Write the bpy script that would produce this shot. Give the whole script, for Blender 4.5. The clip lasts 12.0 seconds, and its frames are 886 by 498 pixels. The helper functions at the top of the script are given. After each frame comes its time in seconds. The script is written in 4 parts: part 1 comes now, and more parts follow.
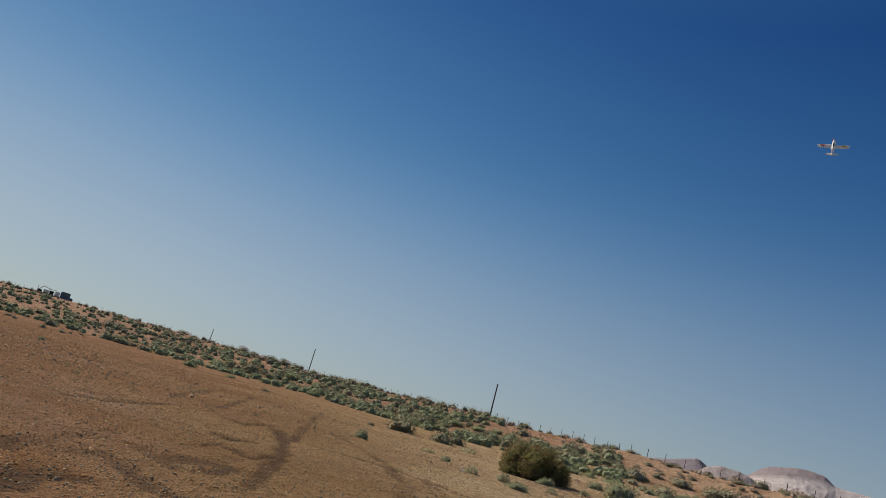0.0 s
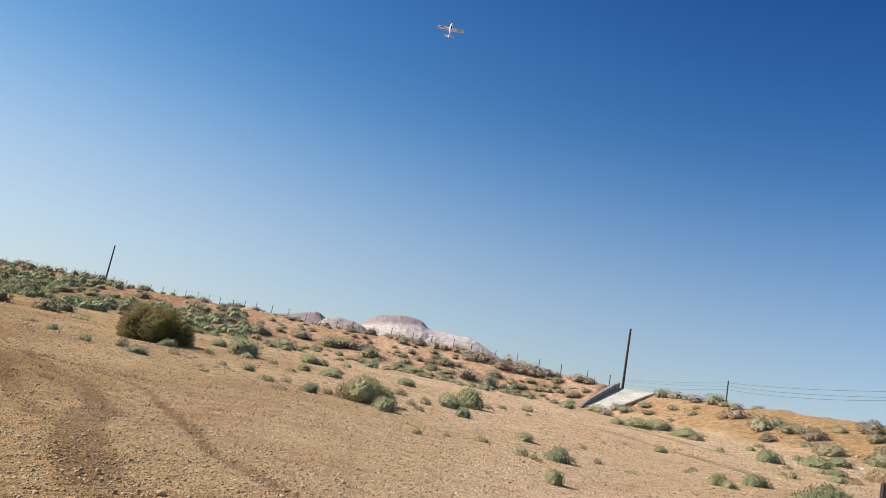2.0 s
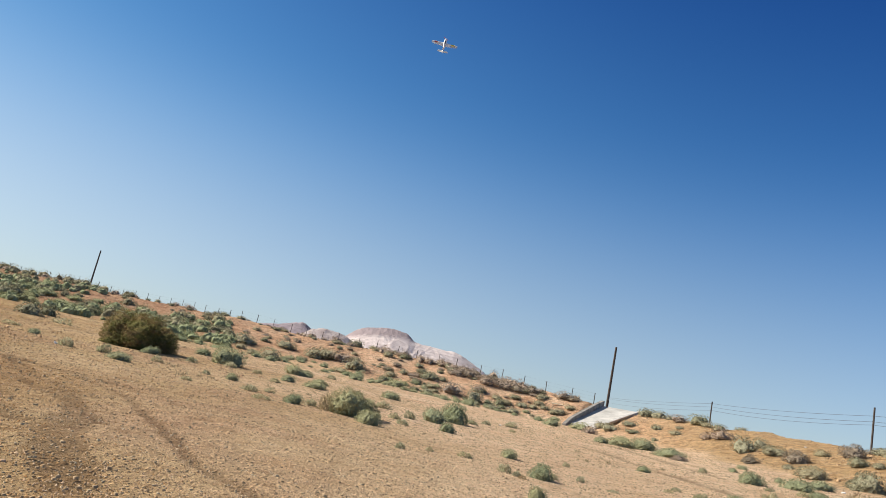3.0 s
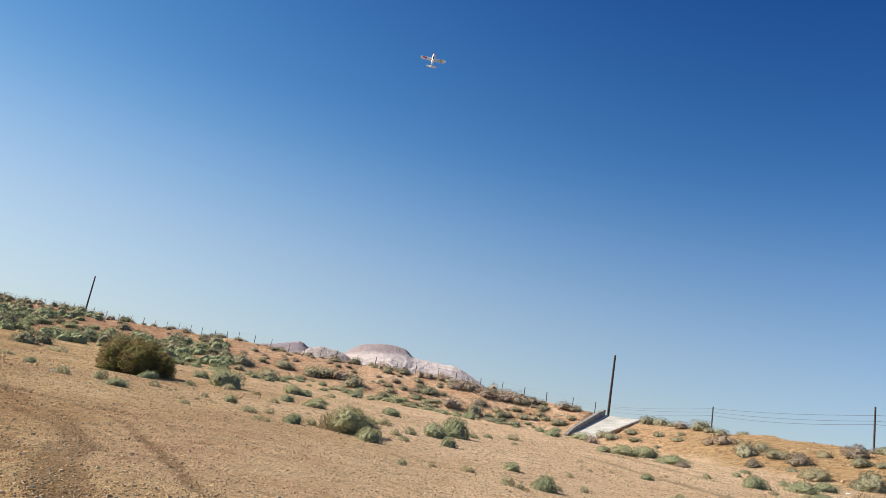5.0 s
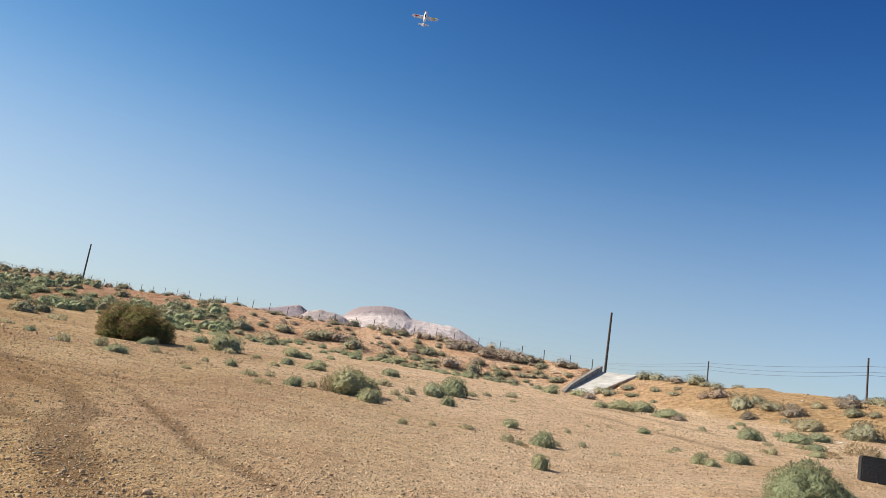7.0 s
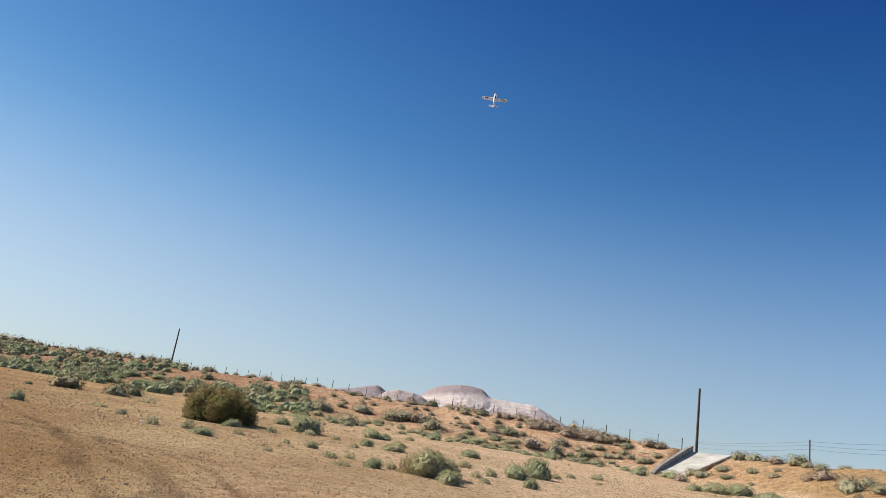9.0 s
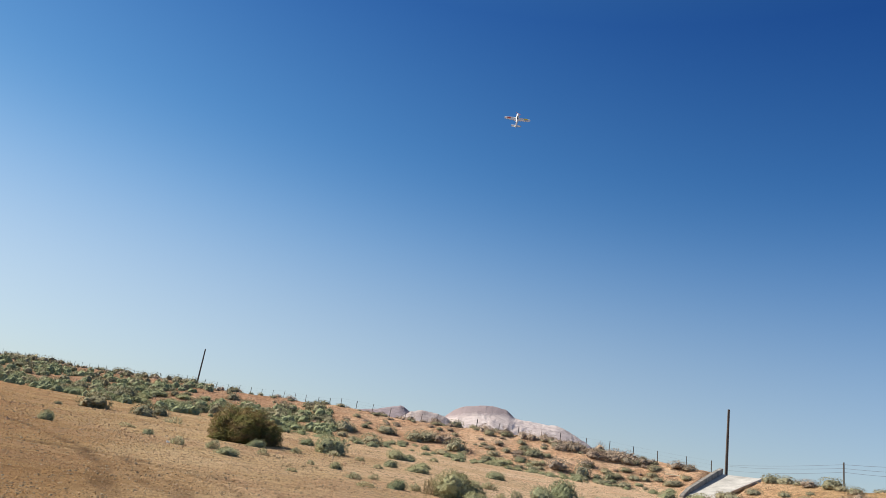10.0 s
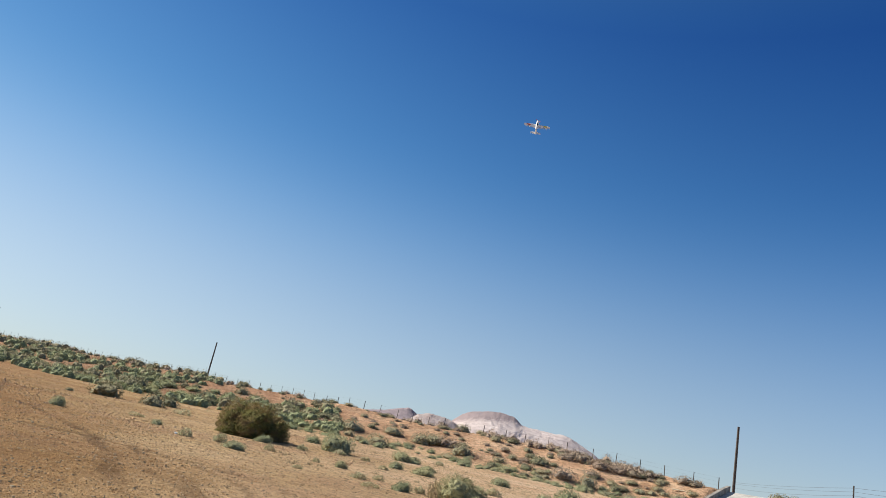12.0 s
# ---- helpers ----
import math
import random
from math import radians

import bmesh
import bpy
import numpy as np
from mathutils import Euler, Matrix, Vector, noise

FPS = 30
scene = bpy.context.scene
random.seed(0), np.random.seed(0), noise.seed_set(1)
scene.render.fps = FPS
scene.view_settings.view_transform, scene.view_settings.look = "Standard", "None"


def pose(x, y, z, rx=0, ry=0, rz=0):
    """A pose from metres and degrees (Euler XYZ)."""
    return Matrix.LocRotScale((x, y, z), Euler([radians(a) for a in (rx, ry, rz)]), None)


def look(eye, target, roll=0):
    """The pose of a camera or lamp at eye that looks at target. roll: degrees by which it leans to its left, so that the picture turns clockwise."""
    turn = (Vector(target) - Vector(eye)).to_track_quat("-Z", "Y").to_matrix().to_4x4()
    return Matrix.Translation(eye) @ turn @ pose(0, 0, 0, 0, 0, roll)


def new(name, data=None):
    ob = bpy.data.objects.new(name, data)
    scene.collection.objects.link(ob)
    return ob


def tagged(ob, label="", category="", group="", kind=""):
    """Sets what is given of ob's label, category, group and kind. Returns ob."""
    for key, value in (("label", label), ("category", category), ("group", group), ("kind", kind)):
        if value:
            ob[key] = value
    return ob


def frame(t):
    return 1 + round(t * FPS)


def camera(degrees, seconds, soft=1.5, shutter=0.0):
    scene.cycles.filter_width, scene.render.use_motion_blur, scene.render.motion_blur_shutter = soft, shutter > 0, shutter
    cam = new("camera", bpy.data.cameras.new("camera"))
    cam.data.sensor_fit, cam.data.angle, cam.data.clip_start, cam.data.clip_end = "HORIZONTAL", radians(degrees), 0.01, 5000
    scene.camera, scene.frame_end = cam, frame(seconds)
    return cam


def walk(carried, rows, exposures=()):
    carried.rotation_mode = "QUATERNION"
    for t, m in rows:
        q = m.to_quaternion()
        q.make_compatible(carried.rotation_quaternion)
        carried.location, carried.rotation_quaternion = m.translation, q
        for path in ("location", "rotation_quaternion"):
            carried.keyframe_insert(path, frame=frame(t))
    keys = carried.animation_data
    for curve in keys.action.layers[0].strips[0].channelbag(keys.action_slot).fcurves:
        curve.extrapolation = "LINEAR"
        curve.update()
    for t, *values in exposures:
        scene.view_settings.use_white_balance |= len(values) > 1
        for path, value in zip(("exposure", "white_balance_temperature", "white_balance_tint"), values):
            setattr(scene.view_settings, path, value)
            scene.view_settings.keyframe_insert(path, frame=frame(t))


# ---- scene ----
# The camera stands in one place and turns: seconds, tilt, lean, turn.
EYE = (0.0, 0.0, 1.6)
TURNS = (
    (0.0, 105.07, -15.28, 28.47),
    (0.2, 105.55, -14.34, 26.00),
    (0.3, 103.88, -15.09, 25.21),
    (0.4, 105.38, -13.65, 19.93),
    (0.5, 103.75, -11.44, 15.31),
    (0.6, 103.26, -10.28, 13.06),
    (0.8, 101.12, -8.38, 8.23),
    (1.0, 99.62, -10.16, 6.19),
    (1.2, 98.20, -12.18, 4.46),
    (1.5, 98.34, -10.10, 1.32),
    (2.0, 100.81, -10.74, -0.54),
    (2.5, 101.17, -12.38, -1.21),
    (3.0, 102.15, -12.02, -1.77),
    (3.2, 102.11, -11.61, -3.28),
    (4.8, 103.35, -10.10, -2.37),
    (5.0, 103.24, -10.03, -1.71),
    (5.5, 102.75, -8.69, -0.19),
    (6.0, 101.69, -7.81, 0.50),
    (6.5, 100.18, -8.73, -1.56),
    (6.7, 99.89, -8.85, -2.11),
    (8.3, 103.47, -9.67, 1.96),
    (8.5, 103.67, -9.63, 2.19),
    (9.0, 105.33, -8.64, 4.46),
    (9.5, 106.32, -7.82, 6.68),
    (10.0, 106.61, -8.87, 6.34),
    (10.5, 106.08, -11.60, 6.67),
    (11.0, 107.20, -10.87, 5.83),
    (11.5, 107.20, -11.71, 6.36),
    (12.0, 106.83, -11.48, 6.74),
)
cam = camera(62.87, 12.0, 0.75)
walk(cam, [(t, pose(*EYE, rx, ry, rz)) for t, rx, ry, rz in TURNS], exposures=((0, -0.10), (0.3, 0.08), (0.6, 0.40), (1.0, 0.60), (3.0, 0.70), (6.7, 0.70), (9.0, 0.65), (12.0, 0.65)))

# ---- sky and sun ----
SUN_AZ, SUN_EL = -72.0, 36.0
world = bpy.data.worlds.new("desert_sky")
scene.world = world
world.use_nodes = True
wn, wl = world.node_tree.nodes, world.node_tree.links
wn.clear()
sky = wn.new("ShaderNodeTexSky")
sky.sky_type, sky.sun_disc = "NISHITA", False
sky.sun_elevation, sky.sun_rotation = radians(SUN_EL), radians(SUN_AZ)
sky.altitude, sky.air_density, sky.dust_density, sky.ozone_density = 900, 1.0, 0.05, 2.6
bg, wout = wn.new("ShaderNodeBackground"), wn.new("ShaderNodeOutputWorld")
bg.inputs["Strength"].default_value = 0.078
# dusty air pales the sky towards the horizon
way, up, pale, tone = wn.new("ShaderNodeTexCoord"), wn.new("ShaderNodeSeparateXYZ"), wn.new("ShaderNodeMapRange"), wn.new("ShaderNodeHueSaturation")
pale.interpolation_type = "SMOOTHSTEP"
for k, v in zip((1, 2, 3, 4), (0.0, 0.42, 0.74, 1.28)):
    pale.inputs[k].default_value = v
wl.new(way.outputs["Generated"], up.inputs[0])
wl.new(up.outputs[2], pale.inputs[0])
zenith, less = wn.new("ShaderNodeMapRange"), wn.new("ShaderNodeMath")
zenith.interpolation_type, less.operation = "SMOOTHSTEP", "MULTIPLY"
for k, v in zip((1, 2, 3, 4), (0.58, 0.92, 1.0, 0.4)):
    zenith.inputs[k].default_value = v
wl.new(up.outputs[2], zenith.inputs[0])
wl.new(pale.outputs[0], less.inputs[0])
wl.new(zenith.outputs[0], less.inputs[1])
wl.new(less.outputs[0], tone.inputs["Saturation"])
dim = wn.new("ShaderNodeMapRange")
dim.interpolation_type = "SMOOTHSTEP"
for k, v in zip((1, 2, 3, 4), (0.0, 0.32, 0.75, 1.0)):
    dim.inputs[k].default_value = v
wl.new(up.outputs[2], dim.inputs[0])
wl.new(dim.outputs[0], tone.inputs["Value"])
soft = wn.new("ShaderNodeGamma")
soft.inputs["Gamma"].default_value = 0.95
wl.new(sky.outputs[0], soft.inputs["Color"])
wl.new(soft.outputs[0], tone.inputs["Color"])
cool = wn.new("ShaderNodeMix")
cool.data_type, cool.blend_type = "RGBA", "MULTIPLY"
cool.inputs[0].default_value, cool.inputs[7].default_value = 1.0, (0.96, 0.97, 1.012, 1)
wl.new(tone.outputs[0], cool.inputs[6])
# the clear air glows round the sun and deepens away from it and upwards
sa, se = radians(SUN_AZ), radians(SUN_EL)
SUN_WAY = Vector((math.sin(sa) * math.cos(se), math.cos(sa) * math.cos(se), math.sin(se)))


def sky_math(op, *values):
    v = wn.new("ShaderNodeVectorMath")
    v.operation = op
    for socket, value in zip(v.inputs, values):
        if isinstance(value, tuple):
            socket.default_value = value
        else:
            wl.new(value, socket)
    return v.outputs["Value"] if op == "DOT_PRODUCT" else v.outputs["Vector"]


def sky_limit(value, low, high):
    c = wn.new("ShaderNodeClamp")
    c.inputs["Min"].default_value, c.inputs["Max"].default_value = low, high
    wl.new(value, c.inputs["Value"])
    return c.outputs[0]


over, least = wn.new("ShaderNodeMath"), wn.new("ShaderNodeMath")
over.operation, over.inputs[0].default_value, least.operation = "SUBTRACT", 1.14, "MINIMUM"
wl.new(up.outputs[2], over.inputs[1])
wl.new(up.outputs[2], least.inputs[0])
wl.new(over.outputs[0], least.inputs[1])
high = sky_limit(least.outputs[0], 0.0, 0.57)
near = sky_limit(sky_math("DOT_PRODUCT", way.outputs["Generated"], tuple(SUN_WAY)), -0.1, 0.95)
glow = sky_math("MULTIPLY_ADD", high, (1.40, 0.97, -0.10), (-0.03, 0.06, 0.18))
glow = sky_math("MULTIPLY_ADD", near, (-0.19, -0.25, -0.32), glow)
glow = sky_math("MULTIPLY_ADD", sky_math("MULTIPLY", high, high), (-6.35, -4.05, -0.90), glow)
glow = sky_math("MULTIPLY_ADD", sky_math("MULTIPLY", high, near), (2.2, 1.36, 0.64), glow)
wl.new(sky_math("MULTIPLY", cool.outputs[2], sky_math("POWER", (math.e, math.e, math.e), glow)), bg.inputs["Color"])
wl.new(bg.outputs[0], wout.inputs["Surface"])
sun = new("sun", bpy.data.lights.new("sun", "SUN"))
sun.data.energy, sun.data.angle, sun.data.color = 5.0, radians(0.53), (1.0, 0.93, 0.82)
sun.matrix_world = look(SUN_WAY * 100, (0, 0, 0))


# ---- materials ----
def material(name, rough=0.9, metal=0.0, spec=0.2):
    mat = bpy.data.materials.new(name)
    mat.use_nodes = True
    b = mat.node_tree.nodes["Principled BSDF"]
    b.inputs["Roughness"].default_value, b.inputs["Metallic"].default_value = rough, metal
    b.inputs["Specular IOR Level"].default_value = spec
    return mat, mat.node_tree.nodes, mat.node_tree.links, b


def noise_node(n, l, vec, scale, detail=4.0, rough=0.55):
    t = n.new("ShaderNodeTexNoise")
    t.inputs["Scale"].default_value, t.inputs["Detail"].default_value = scale, detail
    t.inputs["Roughness"].default_value = rough
    l.new(vec, t.inputs["Vector"])
    return t.outputs["Fac"]


def ramp(n, l, fac, *stops):
    """Colour ramp with (place, colour) stops."""
    r = n.new("ShaderNodeValToRGB")
    while len(r.color_ramp.elements) < len(stops):
        r.color_ramp.elements.new(0.5)
    for e, (p, c) in zip(r.color_ramp.elements, stops):
        e.position, e.color = p, (*c, 1) if len(c) == 3 else c
    l.new(fac, r.inputs[0])
    return r.outputs[0]


def mix(n, l, fac, a, b, blend="MIX"):
    m = n.new("ShaderNodeMix")
    m.data_type, m.blend_type = "RGBA", blend
    for socket, v in ((m.inputs[0], fac), (m.inputs[6], a), (m.inputs[7], b)):
        if isinstance(v, (int, float)):
            socket.default_value = v
        elif isinstance(v, tuple):
            socket.default_value = (*v, 1)
        else:
            l.new(v, socket)
    return m.outputs[2]


def maths(n, l, op, a, b=0.5):
    m = n.new("ShaderNodeMath")
    m.operation, m.use_clamp = op, False
    for socket, v in zip(m.inputs, (a, b)):
        if isinstance(v, (int, float)):
            socket.default_value = v
        else:
            l.new(v, socket)
    return m.outputs[0]


def bump(n, l, b, height, strength, distance):
    u = n.new("ShaderNodeBump")
    u.inputs["Strength"].default_value, u.inputs["Distance"].default_value = strength, distance
    l.new(height, u.inputs["Height"])
    l.new(u.outputs[0], b.inputs["Normal"])


def place(n):
    return n.new("ShaderNodeTexCoord").outputs["Object"]


def attribute(n, name):
    a = n.new("ShaderNodeAttribute")
    a.attribute_name = name
    return a.outputs["Fac"]


def soil_material():
    mat, n, l, b = material("desert_soil", 0.97, 0, 0.07)
    p = place(n)
    wide, mid = noise_node(n, l, p, 0.11, 5), noise_node(n, l, p, 0.9, 6, 0.65)
    clod = n.new("ShaderNodeTexVoronoi")
    clod.inputs["Scale"].default_value = 11.0
    l.new(p, clod.inputs["Vector"])
    fine, grit = noise_node(n, l, p, 10.0, 5, 0.7), noise_node(n, l, p, 40.0, 3, 0.75)
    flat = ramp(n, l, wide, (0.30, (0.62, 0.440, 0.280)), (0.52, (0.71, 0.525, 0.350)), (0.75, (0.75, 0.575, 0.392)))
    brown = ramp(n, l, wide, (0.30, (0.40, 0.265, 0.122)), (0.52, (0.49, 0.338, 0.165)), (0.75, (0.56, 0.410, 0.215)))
    # redder soil, also darkened in colour for ground seen against the sun
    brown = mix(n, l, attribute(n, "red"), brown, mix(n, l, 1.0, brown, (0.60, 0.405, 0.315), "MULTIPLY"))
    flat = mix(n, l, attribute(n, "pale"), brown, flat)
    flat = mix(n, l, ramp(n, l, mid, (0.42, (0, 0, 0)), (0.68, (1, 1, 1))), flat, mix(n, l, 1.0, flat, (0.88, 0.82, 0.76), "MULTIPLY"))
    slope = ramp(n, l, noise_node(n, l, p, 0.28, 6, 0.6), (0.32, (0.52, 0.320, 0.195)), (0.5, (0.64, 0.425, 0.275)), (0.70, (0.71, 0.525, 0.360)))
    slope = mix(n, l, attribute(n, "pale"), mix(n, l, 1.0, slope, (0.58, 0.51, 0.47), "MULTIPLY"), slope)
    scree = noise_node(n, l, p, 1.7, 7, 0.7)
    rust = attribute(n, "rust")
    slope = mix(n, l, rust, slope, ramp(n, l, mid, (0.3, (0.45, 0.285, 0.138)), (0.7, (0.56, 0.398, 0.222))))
    slope = mix(n, l, 1.0, slope, ramp(n, l, scree, (0.34, (0.62, 0.55, 0.50)), (0.5, (1.02, 1.0, 0.98)), (0.66, (1.22, 1.2, 1.18))), "MULTIPLY")
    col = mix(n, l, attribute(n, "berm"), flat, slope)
    tracks = maths(n, l, "MULTIPLY", attribute(n, "track"), ramp(n, l, fine, (0.38, (0.3, 0.3, 0.3)), (0.50, (1, 1, 1))))
    col = mix(n, l, tracks, col, (0.125, 0.066, 0.030))
    chips = None
    for size, share, low, top in ((19.0, 0.35, (0.48, 0.43, 0.38), (1.50, 1.47, 1.42)), (9.0, 0.58, (0.42, 0.37, 0.32), (1.38, 1.36, 1.32))):
        pebble = n.new("ShaderNodeTexVoronoi")
        pebble.inputs["Scale"].default_value = size
        l.new(p, pebble.inputs["Vector"])
        kind = n.new("ShaderNodeSeparateColor")
        l.new(pebble.outputs["Color"], kind.inputs[0])
        chip = maths(n, l, "MULTIPLY", ramp(n, l, pebble.outputs["Distance"], (0.16, (1, 1, 1)), (0.40, (0, 0, 0))), ramp(n, l, kind.outputs[0], (share, (0, 0, 0)), (share + 0.06, (1, 1, 1))))
        col = mix(n, l, chip, col, mix(n, l, 1.0, col, ramp(n, l, kind.outputs[1], (0.0, low), (0.5, (1.05, 1.04, 1.03)), (1.0, top)), "MULTIPLY"))
        tall = maths(n, l, "MULTIPLY", chip, 16.0 / size)
        chips = maths(n, l, "ADD", chips, tall) if chips else tall
    blotch = noise_node(n, l, p, 3.2, 5, 0.7)
    col = mix(n, l, 0.8, col, mix(n, l, 1.0, col, ramp(n, l, blotch, (0.34, (0.70, 0.64, 0.60)), (0.48, (1.05, 1.05, 1.05)), (0.66, (1.22, 1.22, 1.22))), "MULTIPLY"))
    speck = ramp(n, l, grit, (0.36, (0.62, 0.58, 0.54)), (0.46, (1.06, 1.06, 1.06)), (0.62, (1.40, 1.38, 1.34)))
    col = mix(n, l, 0.75, col, mix(n, l, 1.0, col, speck, "MULTIPLY"))
    col = mix(n, l, 0.5, col, mix(n, l, 1.0, col, ramp(n, l, fine, (0.3, (0.74, 0.72, 0.70)), (0.65, (1.22, 1.22, 1.22))), "MULTIPLY"))
    l.new(col, b.inputs["Base Color"])
    stony = ramp(n, l, mid, (0.35, (0.25, 0.25, 0.25)), (0.6, (1, 1, 1)))
    lump = maths(n, l, "MULTIPLY", maths(n, l, "SUBTRACT", 0.6, clod.outputs["Distance"]), stony)
    rubble = maths(n, l, "MULTIPLY", maths(n, l, "MULTIPLY", noise_node(n, l, p, 1.3, 8, 0.68), attribute(n, "berm")), 9.0)
    lump = maths(n, l, "ADD", maths(n, l, "ADD", lump, rubble), chips)
    bump(n, l, b, maths(n, l, "ADD", lump, maths(n, l, "ADD", maths(n, l, "MULTIPLY", grit, 1.9), fine)), 1.0, 0.07)
    return mat


def leaf_material(name, dark, light, dry, dry_share=0.12, thin=0.12):
    """Foliage: colours vary from plant to plant, from sprig to sprig and in dry patches."""
    mat, n, l, b = material(name, 0.85 if thin else 1.0, 0, 0.08 if thin else 0.0)
    own = n.new("ShaderNodeObjectInfo").outputs["Random"]
    sprig = n.new("ShaderNodeNewGeometry").outputs["Random Per Island"]
    col = ramp(n, l, sprig, (0.0, dark), (1.0, light))
    patch = noise_node(n, l, place(n), 4.0, 3)
    old = ramp(n, l, maths(n, l, "ADD", patch, maths(n, l, "MULTIPLY", sprig, 0.12)), (0.66 - 0.4 * dry_share, (0, 0, 0)), (0.74 - 0.4 * dry_share, (1, 1, 1)))
    col = mix(n, l, old, col, dry)
    tint = ramp(n, l, own, (0.0, (0.80, 0.84, 0.78)), (0.5, (1, 1, 1)), (1.0, (1.16, 1.08, 1.0)))
    col = mix(n, l, 1.0, col, tint, "MULTIPLY")
    tuft = noise_node(n, l, place(n), 13.0, 4, 0.65)
    col = mix(n, l, 0.85, col, mix(n, l, 1.0, col, ramp(n, l, tuft, (0.34, (0.70, 0.70, 0.68)), (0.5, (1, 1, 1)), (0.68, (1.16, 1.15, 1.12))), "MULTIPLY"))
    l.new(col, b.inputs["Base Color"])
    if thin:
        bump(n, l, b, tuft, 0.5, 0.04)
        glow, both = n.new("ShaderNodeBsdfTranslucent"), n.new("ShaderNodeMixShader")
        both.inputs[0].default_value = thin
        l.new(col, glow.inputs["Color"])
        l.new(b.outputs[0], both.inputs[1])
        l.new(glow.outputs[0], both.inputs[2])
        l.new(both.outputs[0], n["Material Output"].inputs["Surface"])
    return mat


def plain_material(name, colour, rough=0.6, metal=0.0, scale=6.0, vary=0.25, spec=0.3, relief=0.0):
    """Paint, wood or metal with stains at two scales."""
    mat, n, l, b = material(name, rough, metal, spec)
    p = place(n)
    low = tuple(c * (1 - vary) for c in colour)
    high = tuple(min(1, c * (1 + vary * 0.5)) for c in colour)
    col = ramp(n, l, noise_node(n, l, p, scale, 5, 0.6), (0.3, low), (0.7, high))
    col = mix(n, l, 0.35, col, mix(n, l, 1.0, col, ramp(n, l, noise_node(n, l, p, scale * 9, 3), (0.3, (0.7, 0.7, 0.7)), (0.7, (1.1, 1.1, 1.1))), "MULTIPLY"))
    l.new(col, b.inputs["Base Color"])
    if relief:
        bump(n, l, b, noise_node(n, l, p, scale * 9, 4), 0.6, relief)
    return mat


def rock_material(name, low, mid, high, scale, cap=None, cap_z=(0, 1)):
    """A far hillside: bands and gullies, with a darker, tilted cap above cap_z."""
    mat, n, l, b = material(name, 0.95, 0, 0.05)
    p = place(n)
    col = ramp(n, l, noise_node(n, l, p, scale, 9, 0.72), (0.38, low), (0.5, mid), (0.62, high))
    bump(n, l, b, noise_node(n, l, p, scale * 1.6, 9, 0.75), 1.0, 8.0)
    if cap:
        s = n.new("ShaderNodeSeparateXYZ")
        l.new(p, s.inputs[0])
        wobble = maths(n, l, "MULTIPLY", maths(n, l, "SUBTRACT", noise_node(n, l, p, scale * 2, 6), 0.5), (cap_z[1] - cap_z[0]) * 2.4)
        h = n.new("ShaderNodeMapRange")
        h.inputs[1].default_value, h.inputs[2].default_value = cap_z
        tilted = maths(n, l, "SUBTRACT", s.outputs[2], maths(n, l, "MULTIPLY", s.outputs[0], 0.195))
        l.new(maths(n, l, "ADD", tilted, wobble), h.inputs[0])
        col = mix(n, l, h.outputs[0], col, cap)
    l.new(col, b.inputs["Base Color"])
    return mat


SOIL = soil_material()
SAGE = leaf_material("sage_leaf", (0.265, 0.25, 0.165), (0.375, 0.355, 0.24), (0.33, 0.285, 0.19), 0.04, 0.15)
GREEN = leaf_material("rabbitbrush_leaf", (0.285, 0.298, 0.178), (0.400, 0.415, 0.260), (0.40, 0.37, 0.22), 0.03, 0.15)
# olive leaf, darkened in colour for the crown's own shade
DARK = leaf_material("saltbush_leaf", (0.185, 0.170, 0.060), (0.300, 0.272, 0.106), (0.29, 0.205, 0.098), 0.34, 0.25)
FAR_GREEN = leaf_material("far_brush_leaf", (0.240, 0.262, 0.145), (0.350, 0.372, 0.220), (0.31, 0.30, 0.17), 0.04, 0.12)
FAR_SAGE = leaf_material("far_sage_leaf", (0.200, 0.190, 0.120), (0.305, 0.290, 0.188), (0.28, 0.235, 0.16), 0.08, 0.12)
FAR_LEAF = {"rabbitbrush": FAR_GREEN, "sagebrush": FAR_SAGE}
DEAD = leaf_material("dead_twig", (0.27, 0.212, 0.165), (0.41, 0.335, 0.268), (0.44, 0.36, 0.28), 0.15, 0.1)
TUFT = leaf_material("weed_leaf", (0.40, 0.395, 0.24), (0.52, 0.50, 0.33), (0.54, 0.46, 0.32), 0.2, 0.2)
STRAW = leaf_material("straw_blade", (0.40, 0.31, 0.19), (0.52, 0.42, 0.27), (0.45, 0.35, 0.21), 0.3)
BARK = plain_material("shrub_bark", (0.13, 0.095, 0.07), 0.9, 0, 20, 0.4)
STONE = leaf_material("pebble", (0.34, 0.235, 0.148), (0.485, 0.352, 0.232), (0.52, 0.41, 0.285), 0.06, 0)
BROWNSTONE = leaf_material("brown_pebble", (0.205, 0.118, 0.056), (0.36, 0.226, 0.112), (0.44, 0.32, 0.19), 0.06, 0)
CLOD = leaf_material("clod", (0.42, 0.255, 0.148), (0.58, 0.385, 0.238), (0.60, 0.45, 0.30), 0.1, 0)
POLE = plain_material("weathered_pole", (0.10, 0.082, 0.07), 0.9, 0, 3, 0.4)
POST = plain_material("fence_steel", (0.09, 0.075, 0.06), 0.8, 0.2, 8, 0.4)
WIRE = plain_material("wire", (0.10, 0.10, 0.11), 0.6, 0.4, 3, 0.1)
CONCRETE = plain_material("pale_concrete", (0.50, 0.475, 0.43), 0.9, 0, 0.7, 0.34, 0.2, 0.02)
# wall concrete: stains, plus the shade of the inner face put into the colour
OLD_SHADED_CONCRETE = plain_material("stained_shaded_concrete", (0.31, 0.285, 0.25), 0.95, 0, 1.6, 0.5, 0.1, 0.03)
